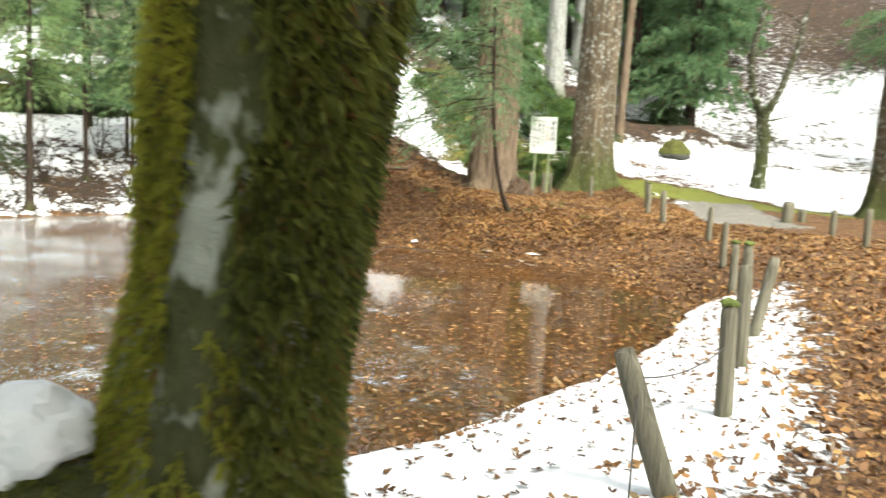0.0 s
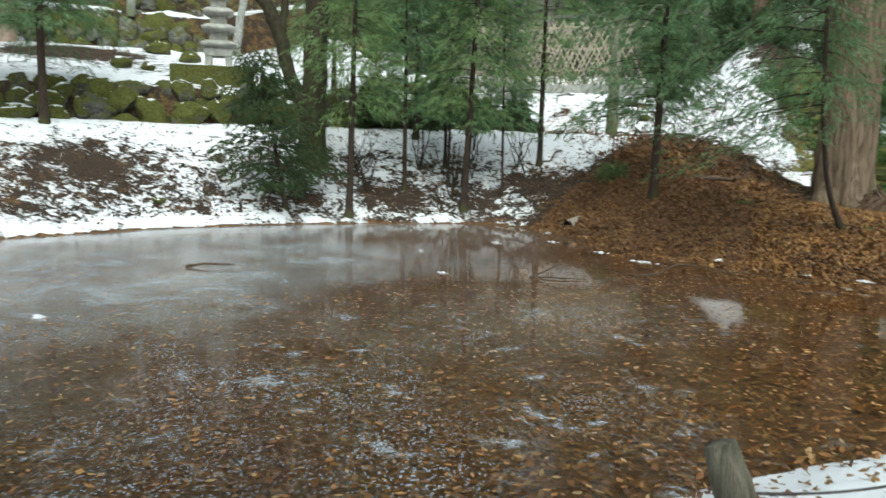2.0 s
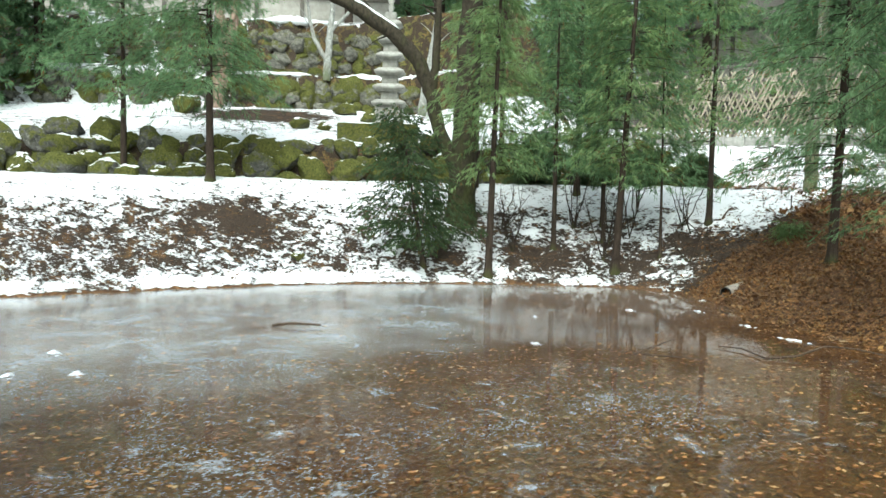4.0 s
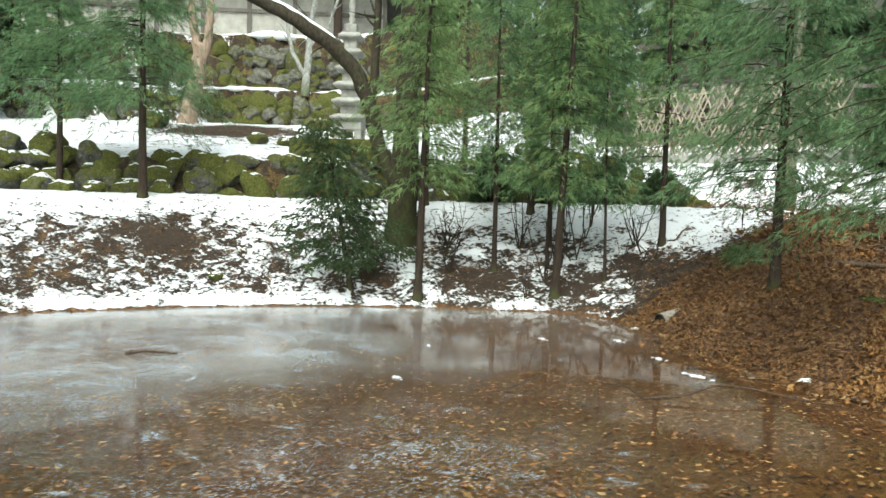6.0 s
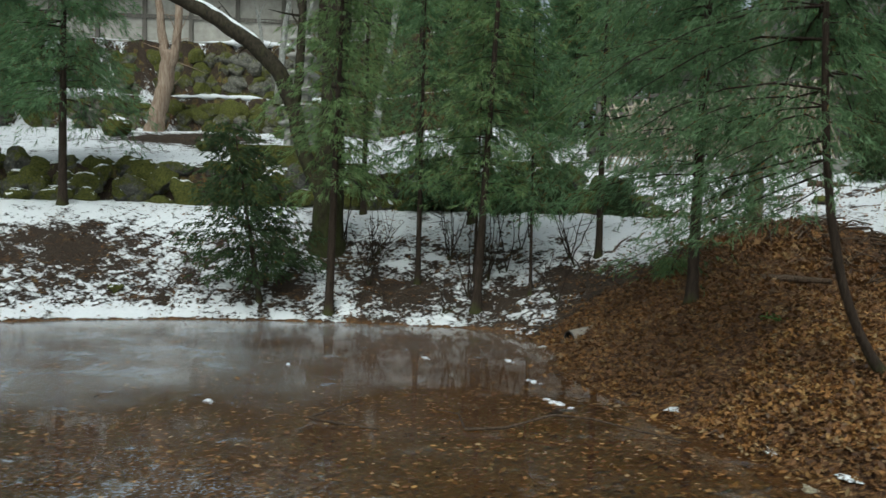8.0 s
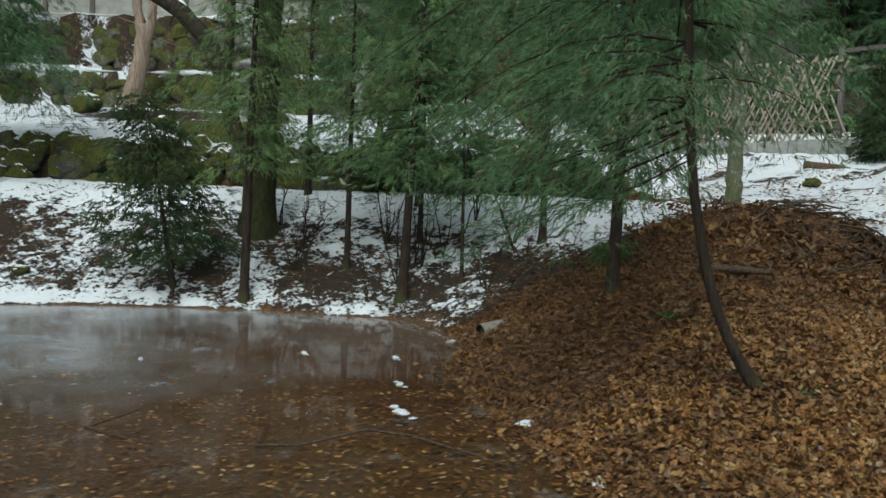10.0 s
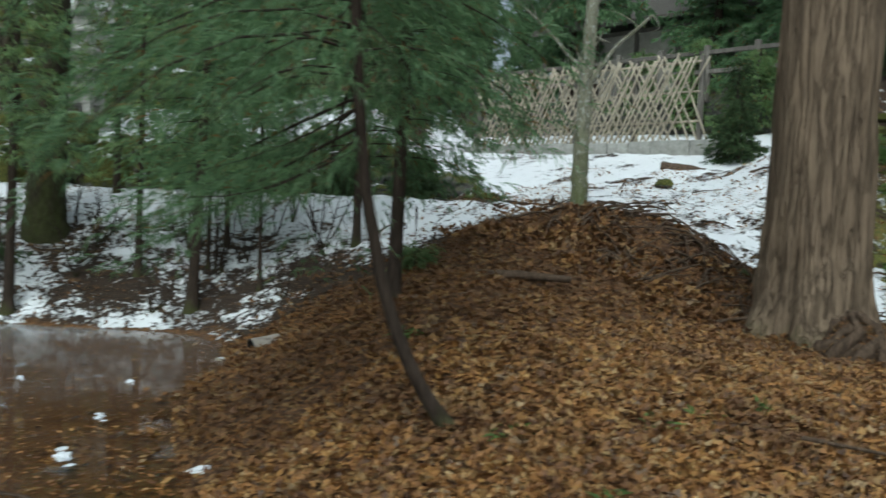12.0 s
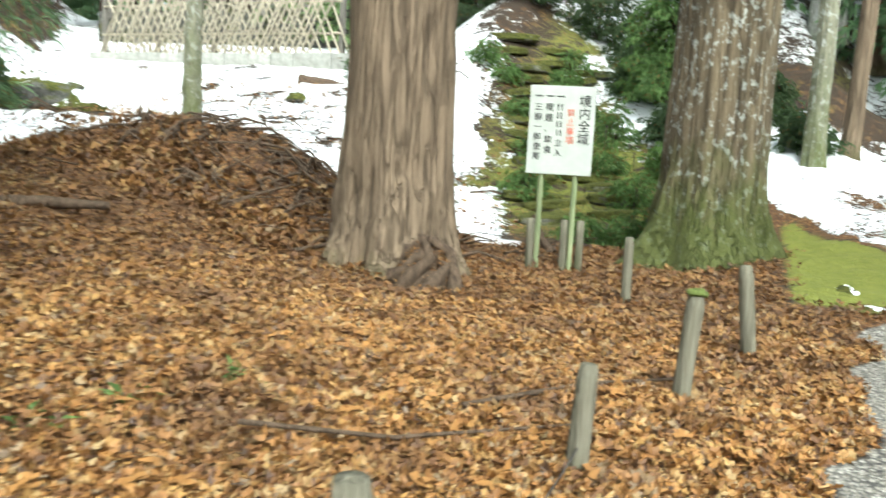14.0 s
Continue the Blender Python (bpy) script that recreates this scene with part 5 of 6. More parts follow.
tagged(part("snow_strip", tube_mesh("snow_strip", snow_pts, (0.015, 0.05, 0.055, 0.02), 10, 0.4), SNOW), "strip of snow lying on the arching limb", "snow")
stem_tree("bare_tree", -21.5, 18.75, [[(0, 0, -0.1, 0.34), (0.05, 0.1, 0.6, 0.26), (0.15, 0.3, 1.6, 0.24), (0.2, 0.35, 2.6, 0.2)], [(0.15, 0.3, 1.7, 0.16), (0.4, 0.5, 2.6, 0.14), (0.45, 0.6, 4.5, 0.1)], [(0.2, 0.3, 2.2, 0.15), (0.0, 0.2, 3.2, 0.13), (-0.2, 0.1, 5.0, 0.08)]], RED_BARK, "bare tree with peeling reddish bark and a broken crown", 72, 16)
stem_tree("bare_tree", -20.2, 22.4, [[(0, 0, -0.1, 0.15), (0.05, 0.05, 0.9, 0.12), (0.1, 0.1, 2.0, 0.1), (0.3, 0.25, 4.0, 0.06)], [(0.05, 0.05, 0.5, 0.08), (-0.35, -0.3, 1.4, 0.07), (-0.6, -0.5, 3.0, 0.04)], [(0.1, 0.1, 1.6, 0.06), (0.6, 0.5, 2.3, 0.05), (0.9, 0.8, 3.6, 0.03)]], PALE_BARK, "pale-barked bare tree on the wall's ledge", 73, 26)
stem_tree("bare_tree", -17.4, 24.2, [[(0, 0, -0.1, 0.15), (0.1, 0.05, 1.0, 0.13), (0.35, 0.3, 3.0, 0.1), (0.6, 0.5, 6.0, 0.06)]], PALE_BARK, "slim pale leaning tree on the wall's ledge", 74, 12)
stem_tree("slim_tree", -4.47, 23.65, [[(0, 0, -0.1, 0.17), (0.0, 0.0, 0.8, 0.145), (0.0, 0.05, 2.5, 0.13), (0.15, 0.1, 6.0, 0.1)], [(0.0, 0.03, 2.2, 0.05), (0.4, 0.3, 3.0, 0.04), (1.0, 0.6, 3.6, 0.02)], [(0.0, 0.03, 2.5, 0.05), (-0.5, -0.3, 3.2, 0.03), (-1.2, -0.6, 3.9, 0.015)]], SLIM_BARK, "slim lichen-spotted tree in the snow behind the leaf mound", 75, 16)
stem_tree("forked_tree", 8.2, 21.7, [[(0, 0, -0.1, 0.24), (0.0, 0.0, 0.4, 0.17), (0.05, 0, 1.4, 0.16), (-0.05, 0, 1.9, 0.15)], [(-0.03, 0, 1.8, 0.11), (-0.35, 0.0, 2.5, 0.1), (-0.5, 0, 3.3, 0.08), (-0.2, 0.1, 4.6, 0.06)], [(-0.02, 0, 1.8, 0.1), (0.3, 0.1, 2.4, 0.09), (0.7, 0.2, 3.4, 0.07), (0.95, 0.3, 4.6, 0.05)]], MOSS_BARK, "forked mossy tree on the snowy clearing", 76, 18)
big_cedar(9.45, 17.5, 0.46, 10, LICHEN_BARK, 33, 0.8, "old cedar with a wide mossy foot beside the path")
big_cedar(4.0, 31.5, 0.36, 13, PALE_BARK, 34, 0.4, "straight pale-barked tree trunk in the wood")
big_cedar(5.6, 35.5, 0.42, 14, PALE_BARK, 35, 0.35, "straight lichen-grey trunk in the wood")
big_cedar(6.9, 36.5, 0.36, 14, CEDAR_BARK, 36, 0.35, "straight brown cedar trunk in the wood")
big_cedar(5.1, 26.3, 0.15, 11, SLIM_BARK, 39, 0.35, "straight lichen-grey trunk at the wood's edge")
big_cedar(5.7, 27.4, 0.14, 12, CEDAR_BARK, 40, 0.3, "slim brown cedar trunk at the wood's edge", lean=(0.3, 0))
big_cedar(1.9, 31.0, 0.2, 12, PALE_BARK, 37, 0.3, "slim pale trunk beside the stone steps")
big_cedar(-1.6, 32.5, 0.3, 12, CEDAR_BARK, 38, 0.3, "straight brown cedar trunk in the wood")

conifer(-8.15, 14.0, 2.9, 0.045, 0.5, 1.3, 30, 21, lean=(-0.4, -0.3), bark=DARK_BARK, green=SHRUB_LEAF, dense=0.6, blade=0.06, thick=0.022, droop=0.1, label="small dark evergreen with spreading leafy branches")
conifer(-4.7, 18.3, 6.5, 0.06, 1.6, 1.4, 26, 22, dense=0.36, green=CYPRESS_LIGHT)
conifer(-7.7, 18.4, 6.8, 0.07, 1.8, 1.4, 28, 23, green=CYPRESS_LIGHT, dense=0.36)
conifer(-9.6, 17.3, 6.2, 0.06, 1.9, 1.1, 32, 24, green=CYPRESS_LIGHT, dense=0.5)
conifer(-6.5, 17.4, 5.4, 0.04, 1.6, 1.0, 22, 26, dense=0.4)
conifer(-14.9, 12.0, 6.5, 0.07, 2.0, 1.6, 38, 27, lop=(-0.2, -0.2), dense=0.5)
conifer(-10.9, 20.0, 7.0, 0.07, 2.2, 1.4, 26, 28, dense=0.36, green=CYPRESS_LIGHT)
conifer(-8.0, 19.6, 0.9, 0.05, 0.12, 0.6, 24, 41, green=SHRUB_LEAF, blade=0.06, thick=0.022, dense=1.3, droop=0.05, label="low rounded dark evergreen shrub in the snow")
conifer(-7.1, 20.3, 0.8, 0.05, 0.12, 0.55, 24, 42, green=SHRUB_LEAF, blade=0.06, thick=0.022, dense=1.3, droop=0.05, label="low rounded dark evergreen shrub in the snow")
conifer(-6.3, 21.2, 0.8, 0.05, 0.12, 0.55, 22, 43, green=SHRUB_LEAF, blade=0.06, thick=0.022, dense=1.3, droop=0.05, label="low rounded dark evergreen shrub in the snow")
conifer(-8.9, 18.6, 1.2, 0.05, 0.12, 0.7, 22, 44, green=SHRUB_LEAF, blade=0.06, thick=0.022, dense=1.3, droop=0.05, label="low rounded dark evergreen shrub in the snow")
conifer(-3.0, 17.7, 0.32, 0.012, 0.08, 0.22, 7, 45, green=CYPRESS_LIGHT, dense=0.2, label="little cypress seedling on the leafy bank")
for i, (x, y, h) in enumerate(((0.9, 25.9, 0.35), (0.2, 26.9, 0.4), (2.6, 24.6, 0.4), (1.4, 27.2, 0.4), (-0.4, 27.9, 0.35), (0.6, 28.6, 0.4), (2.0, 25.6, 0.35), (3.6, 24.4, 0.5), (2.0, 26.6, 0.6), (-0.9, 28.2, 0.4), (0.6, 29.4, 0.5), (3.0, 25.4, 0.6), (1.0, 24.6, 0.4), (2.9, 22.9, 0.45), (2.2, 23.1, 0.4))):
    conifer(x, y, h, 0.015, 0.04, 0.5, 8, 300 + i, green=FERN_LEAF, blade=0.07, thick=0.024, dense=0.5, droop=0.05, label="low leafy shrub beside the mossy stone steps")
for i, (x, y, h, w) in enumerate(((-1.0, 31.5, 1.8, 1.3), (0.6, 31.8, 1.6, 1.2), (-2.6, 32.2, 2.0, 1.3), (-3.9, 29.6, 1.5, 0.8), (-4.3, 30.3, 2.4, 0.7), (2.9, 27.0, 0.7, 0.7), (4.4, 28.4, 0.9, 0.8), (3.4, 29.6, 1.0, 0.8), (1.8, 29.2, 0.7, 0.6), (5.0, 27.0, 0.6, 0.6), (8.4, 31.8, 1.4, 1.2), (1.6, 31.0, 1.1, 0.9))):
    conifer(x, y, h, 0.04, 0.1, w, 20, 330 + i, green=SHRUB_LEAF, blade=0.08, thick=0.026, dense=0.6, droop=0.08, label="dark evergreen bush on the wooded slope")
for i, (x, y, h, w) in enumerate(((-6.9, 33.6, 2.8, 1.3), (-4.9, 33.2, 2.4, 1.2), (-9.0, 34.2, 2.6, 1.3))):
    conifer(x, y, h, 0.04, 0.3, w, 22, 360 + i, green=CYPRESS_LIGHT, blade=0.1, thick=0.03, dense=0.4, droop=0.1, label="light green bush behind the bamboo fence")
conifer(3.4, 23.2, 0.7, 0.02, 0.05, 0.6, 12, 46, green=FERN_LEAF, blade=0.08, thick=0.03, label="low leafy shrub beside the stone steps")
conifer(1.2, 25.6, 0.8, 0.02, 0.05, 0.6, 12, 47, green=FERN_LEAF, blade=0.08, thick=0.03, label="low leafy shrub beside the stone steps")
conifer(3.6, 26.0, 1.6, 0.03, 0.3, 0.9, 20, 48, green=FERN_LEAF, blade=0.08, thick=0.03, label="young broad evergreen on the slope")
conifer(2.6, 28.5, 3.2, 0.04, 0.5, 1.2, 30, 49, green=FERN_LEAF, blade=0.09, thick=0.03, label="young broad evergreen on the slope")
conifer(9.6, 17.3, 9.0, 0.1, 3.3, 1.9, 40, 50, label="cypress boughs hanging beside the old cedar")


def wood_conifer(seed, height, start, width, levels):
    return conifer(0, 0, height, 0.2, start, width, levels, seed, blade=0.2, thick=0.05, dense=0.42, bark=DARK_BARK, label="tall dark conifer, in the surrounding wood or added out of view for shade", z=0.0)


FOREST = [wood_conifer(81, 13, 1.2, 2.4, 58), wood_conifer(82, 15, 2.2, 2.6, 60), wood_conifer(83, 11, 0.9, 2.2, 52), wood_conifer(84, 16, 3.2, 2.3, 56)]
frng = np.random.default_rng(12)
spots = []


def plant(x, y, gap=2.3):
    if all((x - a) ** 2 + (y - b) ** 2 > gap * gap for a, b in spots):
        spots.append((x, y))


for _ in range(900):
    x, y = frng.uniform(-48, 45), frng.uniform(-30, 62)
    on_path = -6 < y < 34 and -26 < x < 13
    if on_path:
        continue
    if -16 < x < -4 and y < 46:
        continue
    if 9 < x < 16 and 17 < y < 40 or y > 17 and 0.36 * y < x < 0.57 * y:
        continue
    if x < -18 and 12 < y < 36 and x + y < 8 and x > -36:
        continue
    if -26 < y < 5 and -18 < x < 30 or x > 12 and y < 16:
        continue
    plant(x, y, 3.7)
# the two at y below -2 are unseen, added to shade the mossy trunk
for x, y in ((6.3, 39.0), (8.6, 35.5), (9.6, 37.5), (7.6, 41.0), (10.8, 38.5), (4.6, 39.0), (-1.5, 37.5), (0.8, 39), (3.0, 37.8), (-3.6, 35.5), (-25, 12), (-24, 8), (-26.5, 15.5), (-22.5, 3), (-19.5, 3.5), (-18, 0), (9.4, 32.4), (2.1, -2.1), (-1.8, -2.6), (-13.5, 38.5), (-6.2, 38.5), (-9.4, 40.5), (-3.2, 39.5), (-24.0, 27.0), (-19.5, 29.5)):
    plant(x, y, 1.2)
for i, (x, y) in enumerate(spots):
    s = frng.uniform(0.8, 1.2)
    m = pose(x, y, ground_z(x, y) - 0.15, 0, 0, frng.uniform(0, 360))
    ob = FOREST[i % 4]
    if i < 4:
        ob.matrix_basis = m
        t = ob
    else:
        t = copy_thing(ob, m)
    t.scale = (s, s, s * frng.uniform(0.9, 1.15))
    tagged(t, group="conifers of the surrounding wood")


# ---- clutter: pipe, branches, logs, snow lumps ----
def pipe():
    hs = np.linspace(0, 0.5, 6)
    d = np.array((0.2, 0.97, 0.12))
    o = np.array((-3.22, 15.5, 0.13))
    ob = tagged(new("drain_pipe"), "short grey drain pipe poking from the leafy bank", "pipe")
    part("shell", tube_mesh("shell", o + hs[:, None] * d, np.full(6, 0.1), 24, 0.02, cap=False), PIPE, ob)
    # inner wall coloured black: the shade inside the pipe is put into the colour
    part("bore", tube_mesh("bore", o + np.linspace(0.5, -0.004, 6)[:, None] * d, np.full(6, 0.082), 24, 0.02, cap=False), INK_OR_BORE_SHADE, ob, "inside of the pipe, coloured black for its shade")


pipe()


def stick(points, r, label="dead branch lying on leaves", snow=False, name="branch", category="branch", mat=None, group=""):
    p = np.asarray(points, float)
    u = np.linspace(0, len(p) - 1, 5 * len(p))
    q = np.stack([np.interp(u, np.arange(len(p)), p[:, c]) for c in range(3)], 1)
    ob = part(name, tube_mesh(name, q, np.linspace(r, r * 0.45, len(q)), 8, 0.25, 0, len(p)), mat or TWIG)
    return tagged(ob, label, category, group)


stick([(-1.15, 11.3, 0.02), (-0.9, 11.5, 0.05), (-0.75, 11.9, 0.12), (-0.5, 12.1, 0.1), (-0.2, 12.3, 0.03), (0.2, 12.35, 0.02)], 0.014, "crooked wet branch lying across the ice")
stick([(-1.15, 11.3, 0.02), (-1.5, 11.6, 0.03), (-1.75, 11.6, 0.02)], 0.01, "crooked wet branch lying across the ice")
stick([(-6.05, 8.95, 0.01), (-5.85, 9.05, 0.05), (-5.6, 9.3, 0.03)], 0.02, "short dark twig frozen into the ice")
stick([(-2.25, 10.6, 0.0), (-2.05, 10.75, 0.1), (-1.95, 10.9, 0.16)], 0.012, "short dark twig frozen into the ice")
stick([(-2.25, 10.6, 0.01), (-1.9, 10.65, 0.02), (-1.6, 10.8, 0.01)], 0.012, "short dark twig frozen into the ice")
stick([(-1.55, 17.1, 0.98), (-1.2, 17.4, 1.0), (-0.7, 17.6, 0.99)], 0.07, "short dark log half buried in dead leaves", name="log", category="log")
stick([(-5.2, 28.3, 2.75), (-4.6, 28.5, 2.72), (-4.2, 28.5, 2.68)], 0.16, "dark fallen log in the snow", name="log", category="log")
stick([(0.35, 21.2, 0.75), (0.05, 20.9, 0.85), (-0.25, 20.75, 1.05)], 0.09, "broken mossy stump piece leaning on the mound", name="log", category="log", mat=MOSS_BARK)
stick([(2.2, 21.4, 0.45), (2.05, 21.5, 0.6), (1.9, 21.65, 0.85)], 0.06, "short leaning wooden stub among dead leaves", name="log", category="log")
stick([(3.2, 15.4, 0.55), (3.6, 16.2, 0.5), (4.0, 16.6, 0.48)], 0.015)
stick([(2.6, 14.6, 0.62), (3.1, 14.9, 0.55), (3.7, 15.5, 0.52)], 0.012)
brng = np.random.default_rng(9)
for i in range(190):
    x, y = -1.0 + brng.normal(0, 1.3), 20.6 + brng.normal(0, 0.7)
    a, L = brng.uniform(-1.5, 1.5), brng.uniform(0.2, 0.85)
    dx, dy = L * math.cos(a) * 0.5, L * math.sin(a) * 0.5
    stick([(x - dx, y - dy, ground_z(x - dx, y - dy) + 0.03), (x, y, ground_z(x, y) + brng.uniform(0.08, 0.2)), (x + dx, y + dy, ground_z(x + dx, y + dy) + brng.uniform(0.04, 0.2))], brng.uniform(0.007, 0.024), "dry dead stick heaped on the leaf mound", group="sticks on the mound", name="stick", category="stick")
stump = tagged(new("root_stump"), "gnarled mossy root stump against the cedar's foot", "stump")
stump.location = (1.74, 18.62, 0.42)
stump.scale = (1.15, 1.1, 1.25)
for k in range(22):
    a = k * 2.4
    wide = 1.0 + 0.45 * (k % 3)
    q = np.array([(0.17 * wide * math.cos(a), 0.13 * wide * math.sin(a), -0.12), (0.13 * wide * math.cos(a + 0.5), 0.1 * wide * math.sin(a + 0.5), 0.08), (0.1 * wide * math.cos(a + 1.2), 0.08 * wide * math.sin(a + 1.2), 0.18 + 0.09 * math.sin(k * 1.7)), (0.09 * math.cos(2 * a), 0.07 * math.sin(3 * a), 0.26 + 0.1 * math.sin(k * 2.9))])
    part("root", tube_mesh("root", q, (0.06, 0.055, 0.04, 0.02), 10, 0.3, 0.1, k), TWIG, stump)

krng = np.random.default_rng(63)
kd = krng.normal(0, 1, (2600, 3)) * (1, 1, 0.8) + (0, -0.2, 0.5)
kd /= np.linalg.norm(kd, axis=1)[:, None]
lv, lf = leaflets(kd * (0.21, 0.17, 0.3) * krng.uniform(0.75, 1.05, (2600, 1)), kd + krng.normal(0, 0.6, kd.shape), krng.uniform(0.02, 0.05, 2600), krng.uniform(0.008, 0.018, 2600), 0.4, 3)
part("caught_needles", mesh_of("caught_needles", lv, lf, False), OLD_LEAF, stump, "brown needles and leaf scraps caught on the roots")


def snow_lump(x, y, z, sx, sy, sz, seed, label="small crust of snow on the ice"):
    bm = bmesh.new()
    bmesh.ops.create_icosphere(bm, subdivisions=3, radius=1)
    for q in bm.verts:
        q.co *= 1 + 0.8 * noise.noise(q.co * 2.3 + Vector((seed, 0, 0))) + 0.25 * noise.noise(q.co * 6 + Vector((seed, 0, 0)))
        q.co = Vector((q.co.x * sx, q.co.y * sy, max(q.co.z, -0.1) * sz))
    return tagged(part("snow_lump", bm, SNOW, m=pose(x, y, z, 0, 0, 40 * seed)), label, "snow")


for i, (x, y, sx, sy) in enumerate(((-3.26, 10.3, 0.14, 0.06), (-4.33, 11.88, 0.07, 0.05), (-3.03, 14.06, 0.16, 0.08), (-1.3, 12.68, 0.34, 0.14), (-6.2, 6.45, 0.24, 0.1), (-5.2, 6.17, 0.2, 0.12), (-5.54, 5.75, 0.2, 0.1), (-2.06, 13.3, 0.2, 0.08), (-3.75, 13.4, 0.16, 0.06))):
    snow_lump(x, y, 0.003, sx * 0.27, sy * 0.36, 0.016, i + 1)
    snow_lump(x - 0.5 * sx, y + 0.5 * sy, 0.003, sx * 0.13, sy * 0.22, 0.006, i + 9)
    snow_lump(x + 0.55 * sx, y - 0.3 * sy, 0.003, sx * 0.1, sy * 0.15, 0.005, i + 17)
for i, (x, y) in enumerate(((0.74, 12.5), (1.4, 12.15), (-3.5, 15.35), (-0.35, 13.1), (1.2, 12.05))):
    snow_lump(x, y, ground_z(x, y), 0.09, 0.05, 0.02, i + 3, "small leftover patch of snow on dead leaves")


for i in range(22):
    x, y = brng.uniform(-6.5, 0.8), brng.uniform(22.2, 27.5)
    a, L = brng.uniform(-1.5, 1.5), brng.uniform(0.25, 0.9)
    dx, dy = L * math.cos(a) * 0.5, L * math.sin(a) * 0.5
    stick([(x - dx, y - dy, ground_z(x - dx, y - dy) + 0.01), (x, y, ground_z(x, y) + 0.06), (x + dx, y + dy, ground_z(x + dx, y + dy) + 0.01)], brng.uniform(0.01, 0.03), "dark dead stick lying in the snow", group="sticks in the snow", name="stick", category="stick")


def bare_shrub(x, y, h, seed):
    """Thin dark leafless stems rising from one root."""
    rng = np.random.default_rng(seed)
    thing = tagged(new("bare_shrub"), "thin dark leafless stems on the snowy bank", "shrub", "bare shrubs on the bank")
    thing.location = (x, y, ground_z(x, y) - 0.04)
    for _ in range(rng.integers(2, 5)):
        d = rng.normal(0, 0.22, 2)
        t = np.linspace(0, 1, 7)
        pts = np.stack([d[0] * t + rng.normal(0, 0.015, 7), d[1] * t + rng.normal(0, 0.015, 7), h * t * rng.uniform(0.6, 1.1)], 1)
        part("stem", tube_mesh("stem", pts, np.linspace(0.014, 0.004, 7), 6), DARK_BARK, thing)
        for _ in range(3):
            k = rng.integers(2, 6)
            e = pts[k] + rng.normal(0, 0.16, 3) + (0, 0, 0.15)
            part("twig", tube_mesh("twig", np.linspace(pts[k], e, 4), np.linspace(0.006, 0.003, 4), 5), DARK_BARK, thing)


srng = np.random.default_rng(31)
for i in range(22):
    x, y = srng.uniform(-9.0, -4.4), srng.uniform(14.6, 18.5)
    if shore_distance(np.array([x]), np.array([y]))[0] > 0.3:
        bare_shrub(x, y, srng.uniform(0.5, 1.5), 500 + i)


# ---- dead leaves ----
def leaf_arrays(x, y, z, size, rng, tilt=0.5):
    """Curled lobed leaves: places and quads, six corners a leaf."""
    n = len(x)
    a = rng.uniform(0, 2 * math.pi, n)
    t = np.stack([np.cos(a), np.sin(a), rng.normal(0, tilt, n)], 1)
    t /= np.linalg.norm(t, axis=1)[:, None]
    up = np.stack([rng.normal(0, tilt, n), rng.normal(0, tilt, n), np.ones(n)], 1)
    s = np.cross(t, up)
    s /= np.linalg.norm(s, axis=1)[:, None]
    u = np.cross(s, t)
    L = (size * rng.uniform(0.6, 1.35, n))[:, None]
    W = L * rng.uniform(0.4, 0.75, n)[:, None]
    c = rng.normal(0.12, 0.22, n)[:, None] * L
    o = np.stack([x, y, z], 1)
    rows = []
    for k, w, lift in ((-0.5, 0.25, 0.6), (0.0, 1.0, 0.0), (0.5, 0.15, 0.8)):
        for sg in (-0.5, 0.5):
            rows.append(o + t * L * k + s * W * w * sg + u * (c * (lift + 0.8 * w)))
    v = np.stack(rows, 1).reshape(-1, 3)
    f = np.arange(n)[:, None, None] * 6 + np.array([[0, 1, 3, 2], [2, 3, 5, 4]])[None]
    return v, f.reshape(-1, 4)


def lobed_arrays(x, y, z, size, rng, tilt=0.5):
    """Ragged dead leaves of three curled lobes joined at the stalk."""
    n = len(x)
    up = np.stack([rng.normal(0, tilt, n), rng.normal(0, tilt, n), np.ones(n)], 1)
    up /= np.linalg.norm(up, axis=1)[:, None]
    a = rng.uniform(0, 2 * math.pi, n)
    t = np.cross(up, np.stack([np.cos(a), np.sin(a), 0 * a], 1))
    t /= np.linalg.norm(t, axis=1)[:, None]
    s = np.cross(t, up)
    L = (size * rng.uniform(0.55, 1.3, n))[:, None]
    o = np.stack([x, y, z], 1)
    rows = [o]
    for turn, long in ((-1.0, 0.75), (0.0, 1.0), (1.0, 0.75)):
        g = (turn + rng.normal(0, 0.25, n))[:, None]
        d, e = t * np.cos(g) + s * np.sin(g), s * np.cos(g) - t * np.sin(g)
        w, c = L * rng.uniform(0.16, 0.34, n)[:, None], L * rng.normal(0.05, 0.22, n)[:, None]
        rows += [o + d * L * long * 0.55 - e * w + up * c * 0.6, o + d * L * long + up * c, o + d * L * long * 0.5 + e * w - up * c * 0.3]
    f = np.arange(n)[:, None, None] * 10 + np.array([[0, 1, 2, 3], [0, 4, 5, 6], [0, 7, 8, 9]])[None]
    return np.stack(rows, 1).reshape(-1, 3), f.reshape(-1, 4)


def litter(name, count, xr, yr, keep, size, lift, label, seed, tilt=0.7, mat=None, shape=leaf_arrays):
    rng = np.random.default_rng(seed)
    x, y = rng.uniform(*xr, count), rng.uniform(*yr, count)
    k = keep(x, y, rng)
    x, y = x[k], y[k]
    z = land(x, y) + lift * rng.uniform(0.2, 1.0, len(x))
    v, f = shape(x, y, z, size, rng, tilt)
    return tagged(part(name, mesh_of(name, v, f, False), mat or LEAF), label, "leaves", kind="stuff")


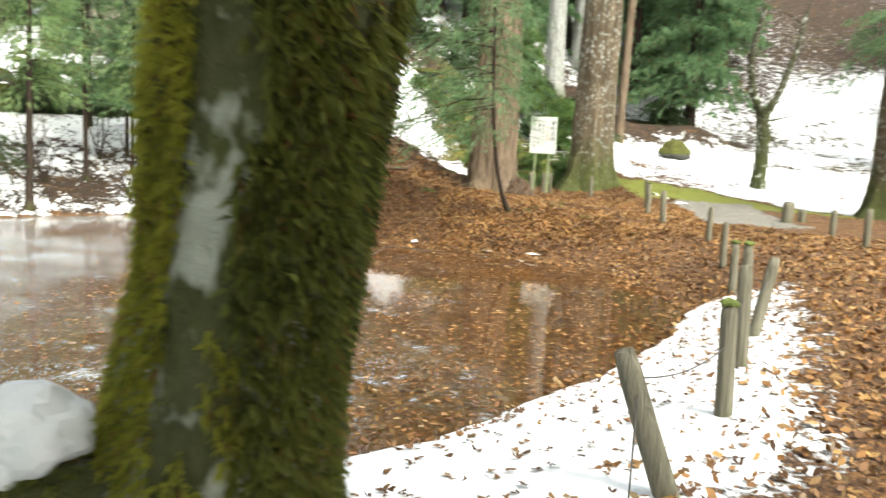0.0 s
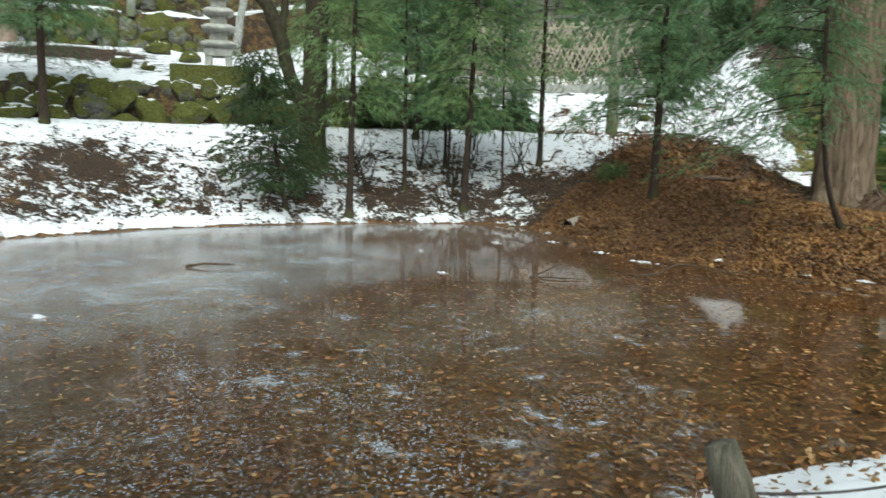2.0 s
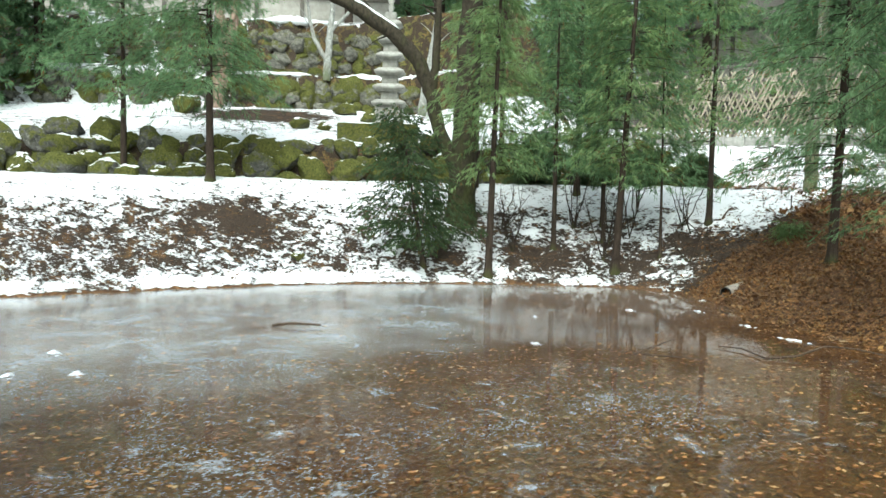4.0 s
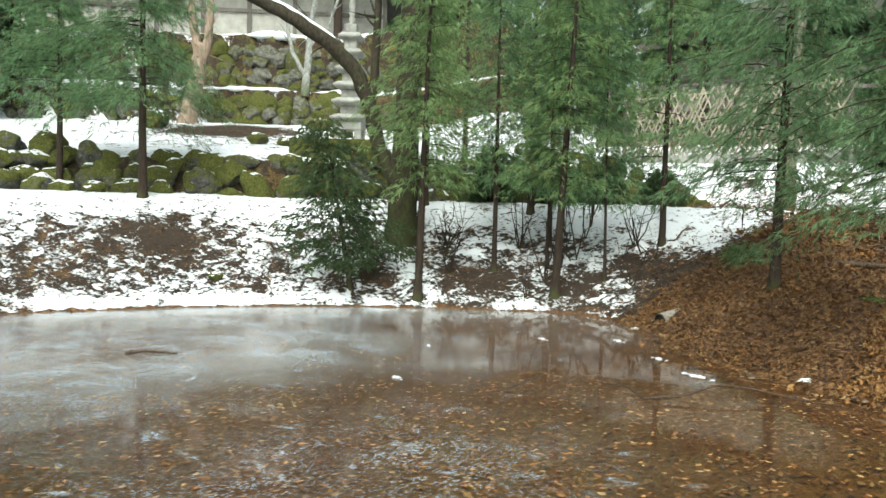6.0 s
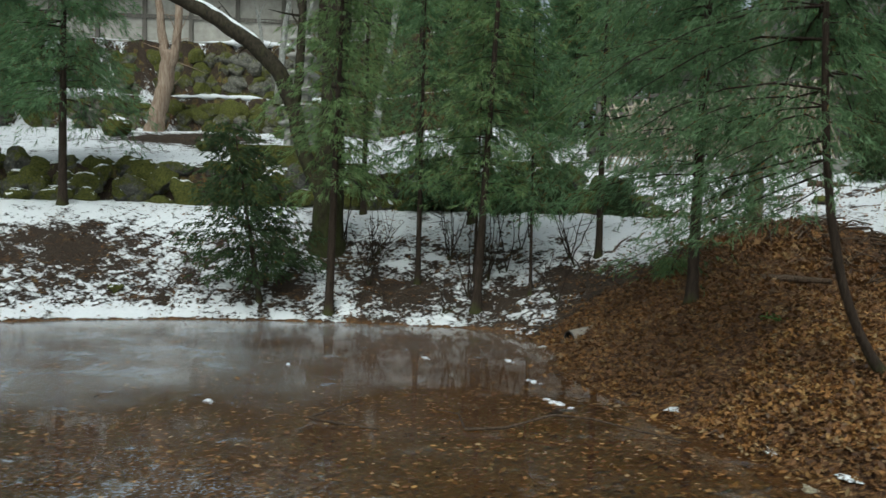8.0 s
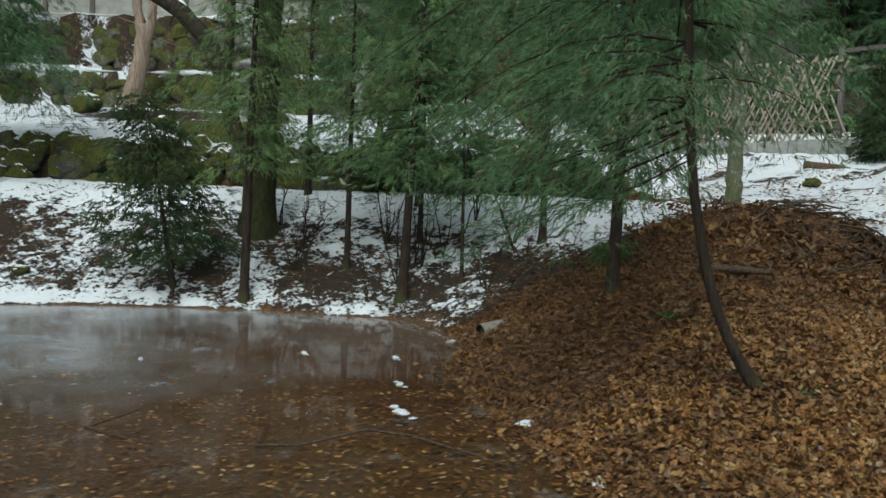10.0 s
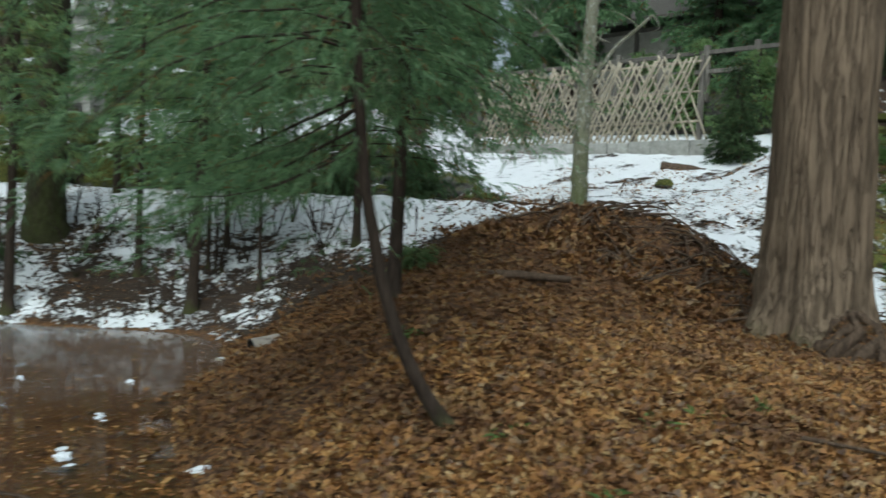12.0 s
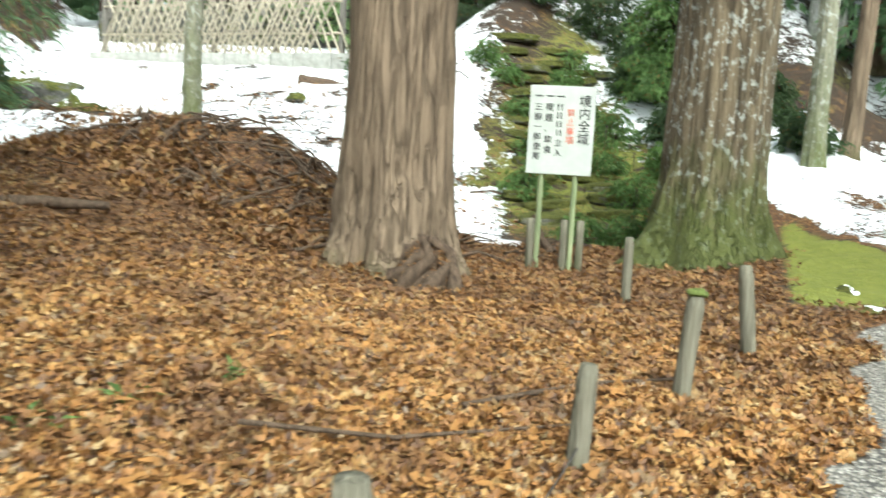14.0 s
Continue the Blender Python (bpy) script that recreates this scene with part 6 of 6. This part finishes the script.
def on_leaves(x, y, rng):
    s, l, m, g, w = zones(x, y)
    return (shore_distance(x, y) > 0.0) & (rng.random(len(x)) < l * (1 - s) * (1 - g))


litter("leaf_litter", 105000, (0.0, 5.2), (12.4, 18.2), lambda x, y, rng: on_leaves(x, y, rng) & (rng.random(len(x)) < 0.35 + 0.65 * ramp(x + 0.5 * vnoise(x, y, 0.8, 90, 3), 0.9, 2.2)), 0.042, 0.035, "thick litter of curled orange-brown dead leaves", 101, 0.55, shape=lobed_arrays)
litter("leaf_litter", 52000, (-4.5, 5.5), (12.0, 22.4), on_leaves, 0.046, 0.04, "thick litter of damp brown dead leaves", 102, 0.6, OLD_LEAF, lobed_arrays)
litter("leaf_litter", 34000, (0.0, 7.5), (1.5, 13.0), on_leaves, 0.05, 0.03, "litter of curled brown dead leaves along the path", 103)
litter("leaf_litter", 9000, (-12.5, -3.0), (8.5, 19.0), lambda x, y, rng: (shore_distance(x, y) > 0.02) & (zones(x, y)[0] < 0.78) & (vnoise(x, y, 1.6, 60, 3) > -0.1), 0.055, 0.02, "dark wet dead leaves on the snowy bank", 107, 0.3, OLD_LEAF)


litter("leaf_litter", 9000, (-3.6, 1.2), (18.6, 21.9), lambda x, y, rng: on_leaves(x, y, rng) & (vnoise(x, y, 2.2, 66, 3) > -0.1), 0.085, 0.09, "heap of dark matted leaves and bark on the mound", 109, 0.9, OLD_LEAF, lobed_arrays)


def on_snow(x, y, rng):
    s, l, m, g, w = zones(x, y)
    q = x - np.interp(y, FENCE_X[:, 0], FENCE_X[:, 1])
    return (shore_distance(x, y) > 0.05) & (s > 0.4) & (q < 1.0) & (rng.random(len(x)) < 0.6)


litter("fallen_leaves", 5200, (-2, 4), (1.5, 9.3), on_snow, 0.045, 0.014, "scattered dark dead leaves lying on snow", 104, 0.2, OLD_LEAF, lobed_arrays)


litter("fallen_leaves", 6500, (-7.5, 1.5), (21.4, 28.0), lambda x, y, rng: vnoise(x, y, 0.9, 77, 3) > 0.0, 0.07, 0.06, "scattered dark dead leaves lying on the snowy slope", 108, 0.3, WET_LEAF)


def leaves_in_ice(count, seed, keep, z, size, label):
    rng = np.random.default_rng(seed)
    x, y = rng.uniform(-10.2, 2.9, count), rng.uniform(2.2, 15.8, count)
    k = (shore_distance(x, y) < -0.05) & keep(x, y, rng)
    x, y = x[k], y[k]
    v, f = leaf_arrays(x, y, z + 0 * x, size, rng, 0.06)
    return tagged(part("pond_leaves", mesh_of("pond_leaves", v, f, True), ICE_LEAF), label, "leaves", kind="stuff")


leaves_in_ice(12000, 105, lambda x, y, rng: rng.random(len(x)) < np.where(-0.75 * x + 0.35 * y < 6.0, 1.0, 0.3), 0.006, 0.046, "dead leaves frozen into the pond's surface")
litter("sunken_leaves", 34000, (-10.2, 2.9), (2.2, 15.8), lambda x, y, rng: (shore_distance(x, y) < 0) & (rng.random(len(x)) < 0.15 + 0.85 * ramp(-0.75 * x + 0.35 * y, 8.5, 5.0)), 0.06, 0.03, "brown dead leaves lying on the pond's bed", 106, 0.25, WET_LEAF)


# ---- small green plants on the leaf floor ----
for i, (x, y) in enumerate(((2.05, 14.7), (2.2, 15.15), (1.5, 13.7), (-0.2, 14.7), (1.95, 14.3), (2.3, 13.3))):
    rng = np.random.default_rng(200 + i)
    n = 46
    o = np.tile(np.array((x, y, ground_z(x, y))), (n, 1)) + rng.normal(0, 0.05, (n, 3)) * (1, 1, 0.1)
    d = rng.normal(0, 1, (n, 3)) * (1, 1, 0.3) + np.array((0, 0, 0.5))
    lv, lf = leaflets(o, d, rng.uniform(0.06, 0.16, n), rng.uniform(0.015, 0.03, n), 0.3, i)
    tagged(part("green_plant", mesh_of("green_plant", lv, lf, False), FERN_LEAF), "small fresh green plant among dead leaves", "plant")

# single leaves on top of the litter beside the path's end
lrng = np.random.default_rng(77)
for k in range(8):
    v, f = lobed_arrays(np.zeros(1), np.zeros(1), np.zeros(1), 0.075, lrng, 0.3)
    me = mesh_of("leaf", v, f)
    me.materials.append(LEAF)
    for _ in range(30):
        x, y = lrng.uniform(1.6, 4.4), lrng.uniform(13.4, 17.0)
        tagged(part("dead_leaf", me, None, m=pose(x, y, ground_z(x, y) + 0.045, 0, 0, lrng.uniform(0, 360))), "single curled dead leaf on the litter", "leaf", "dead leaves by the path")
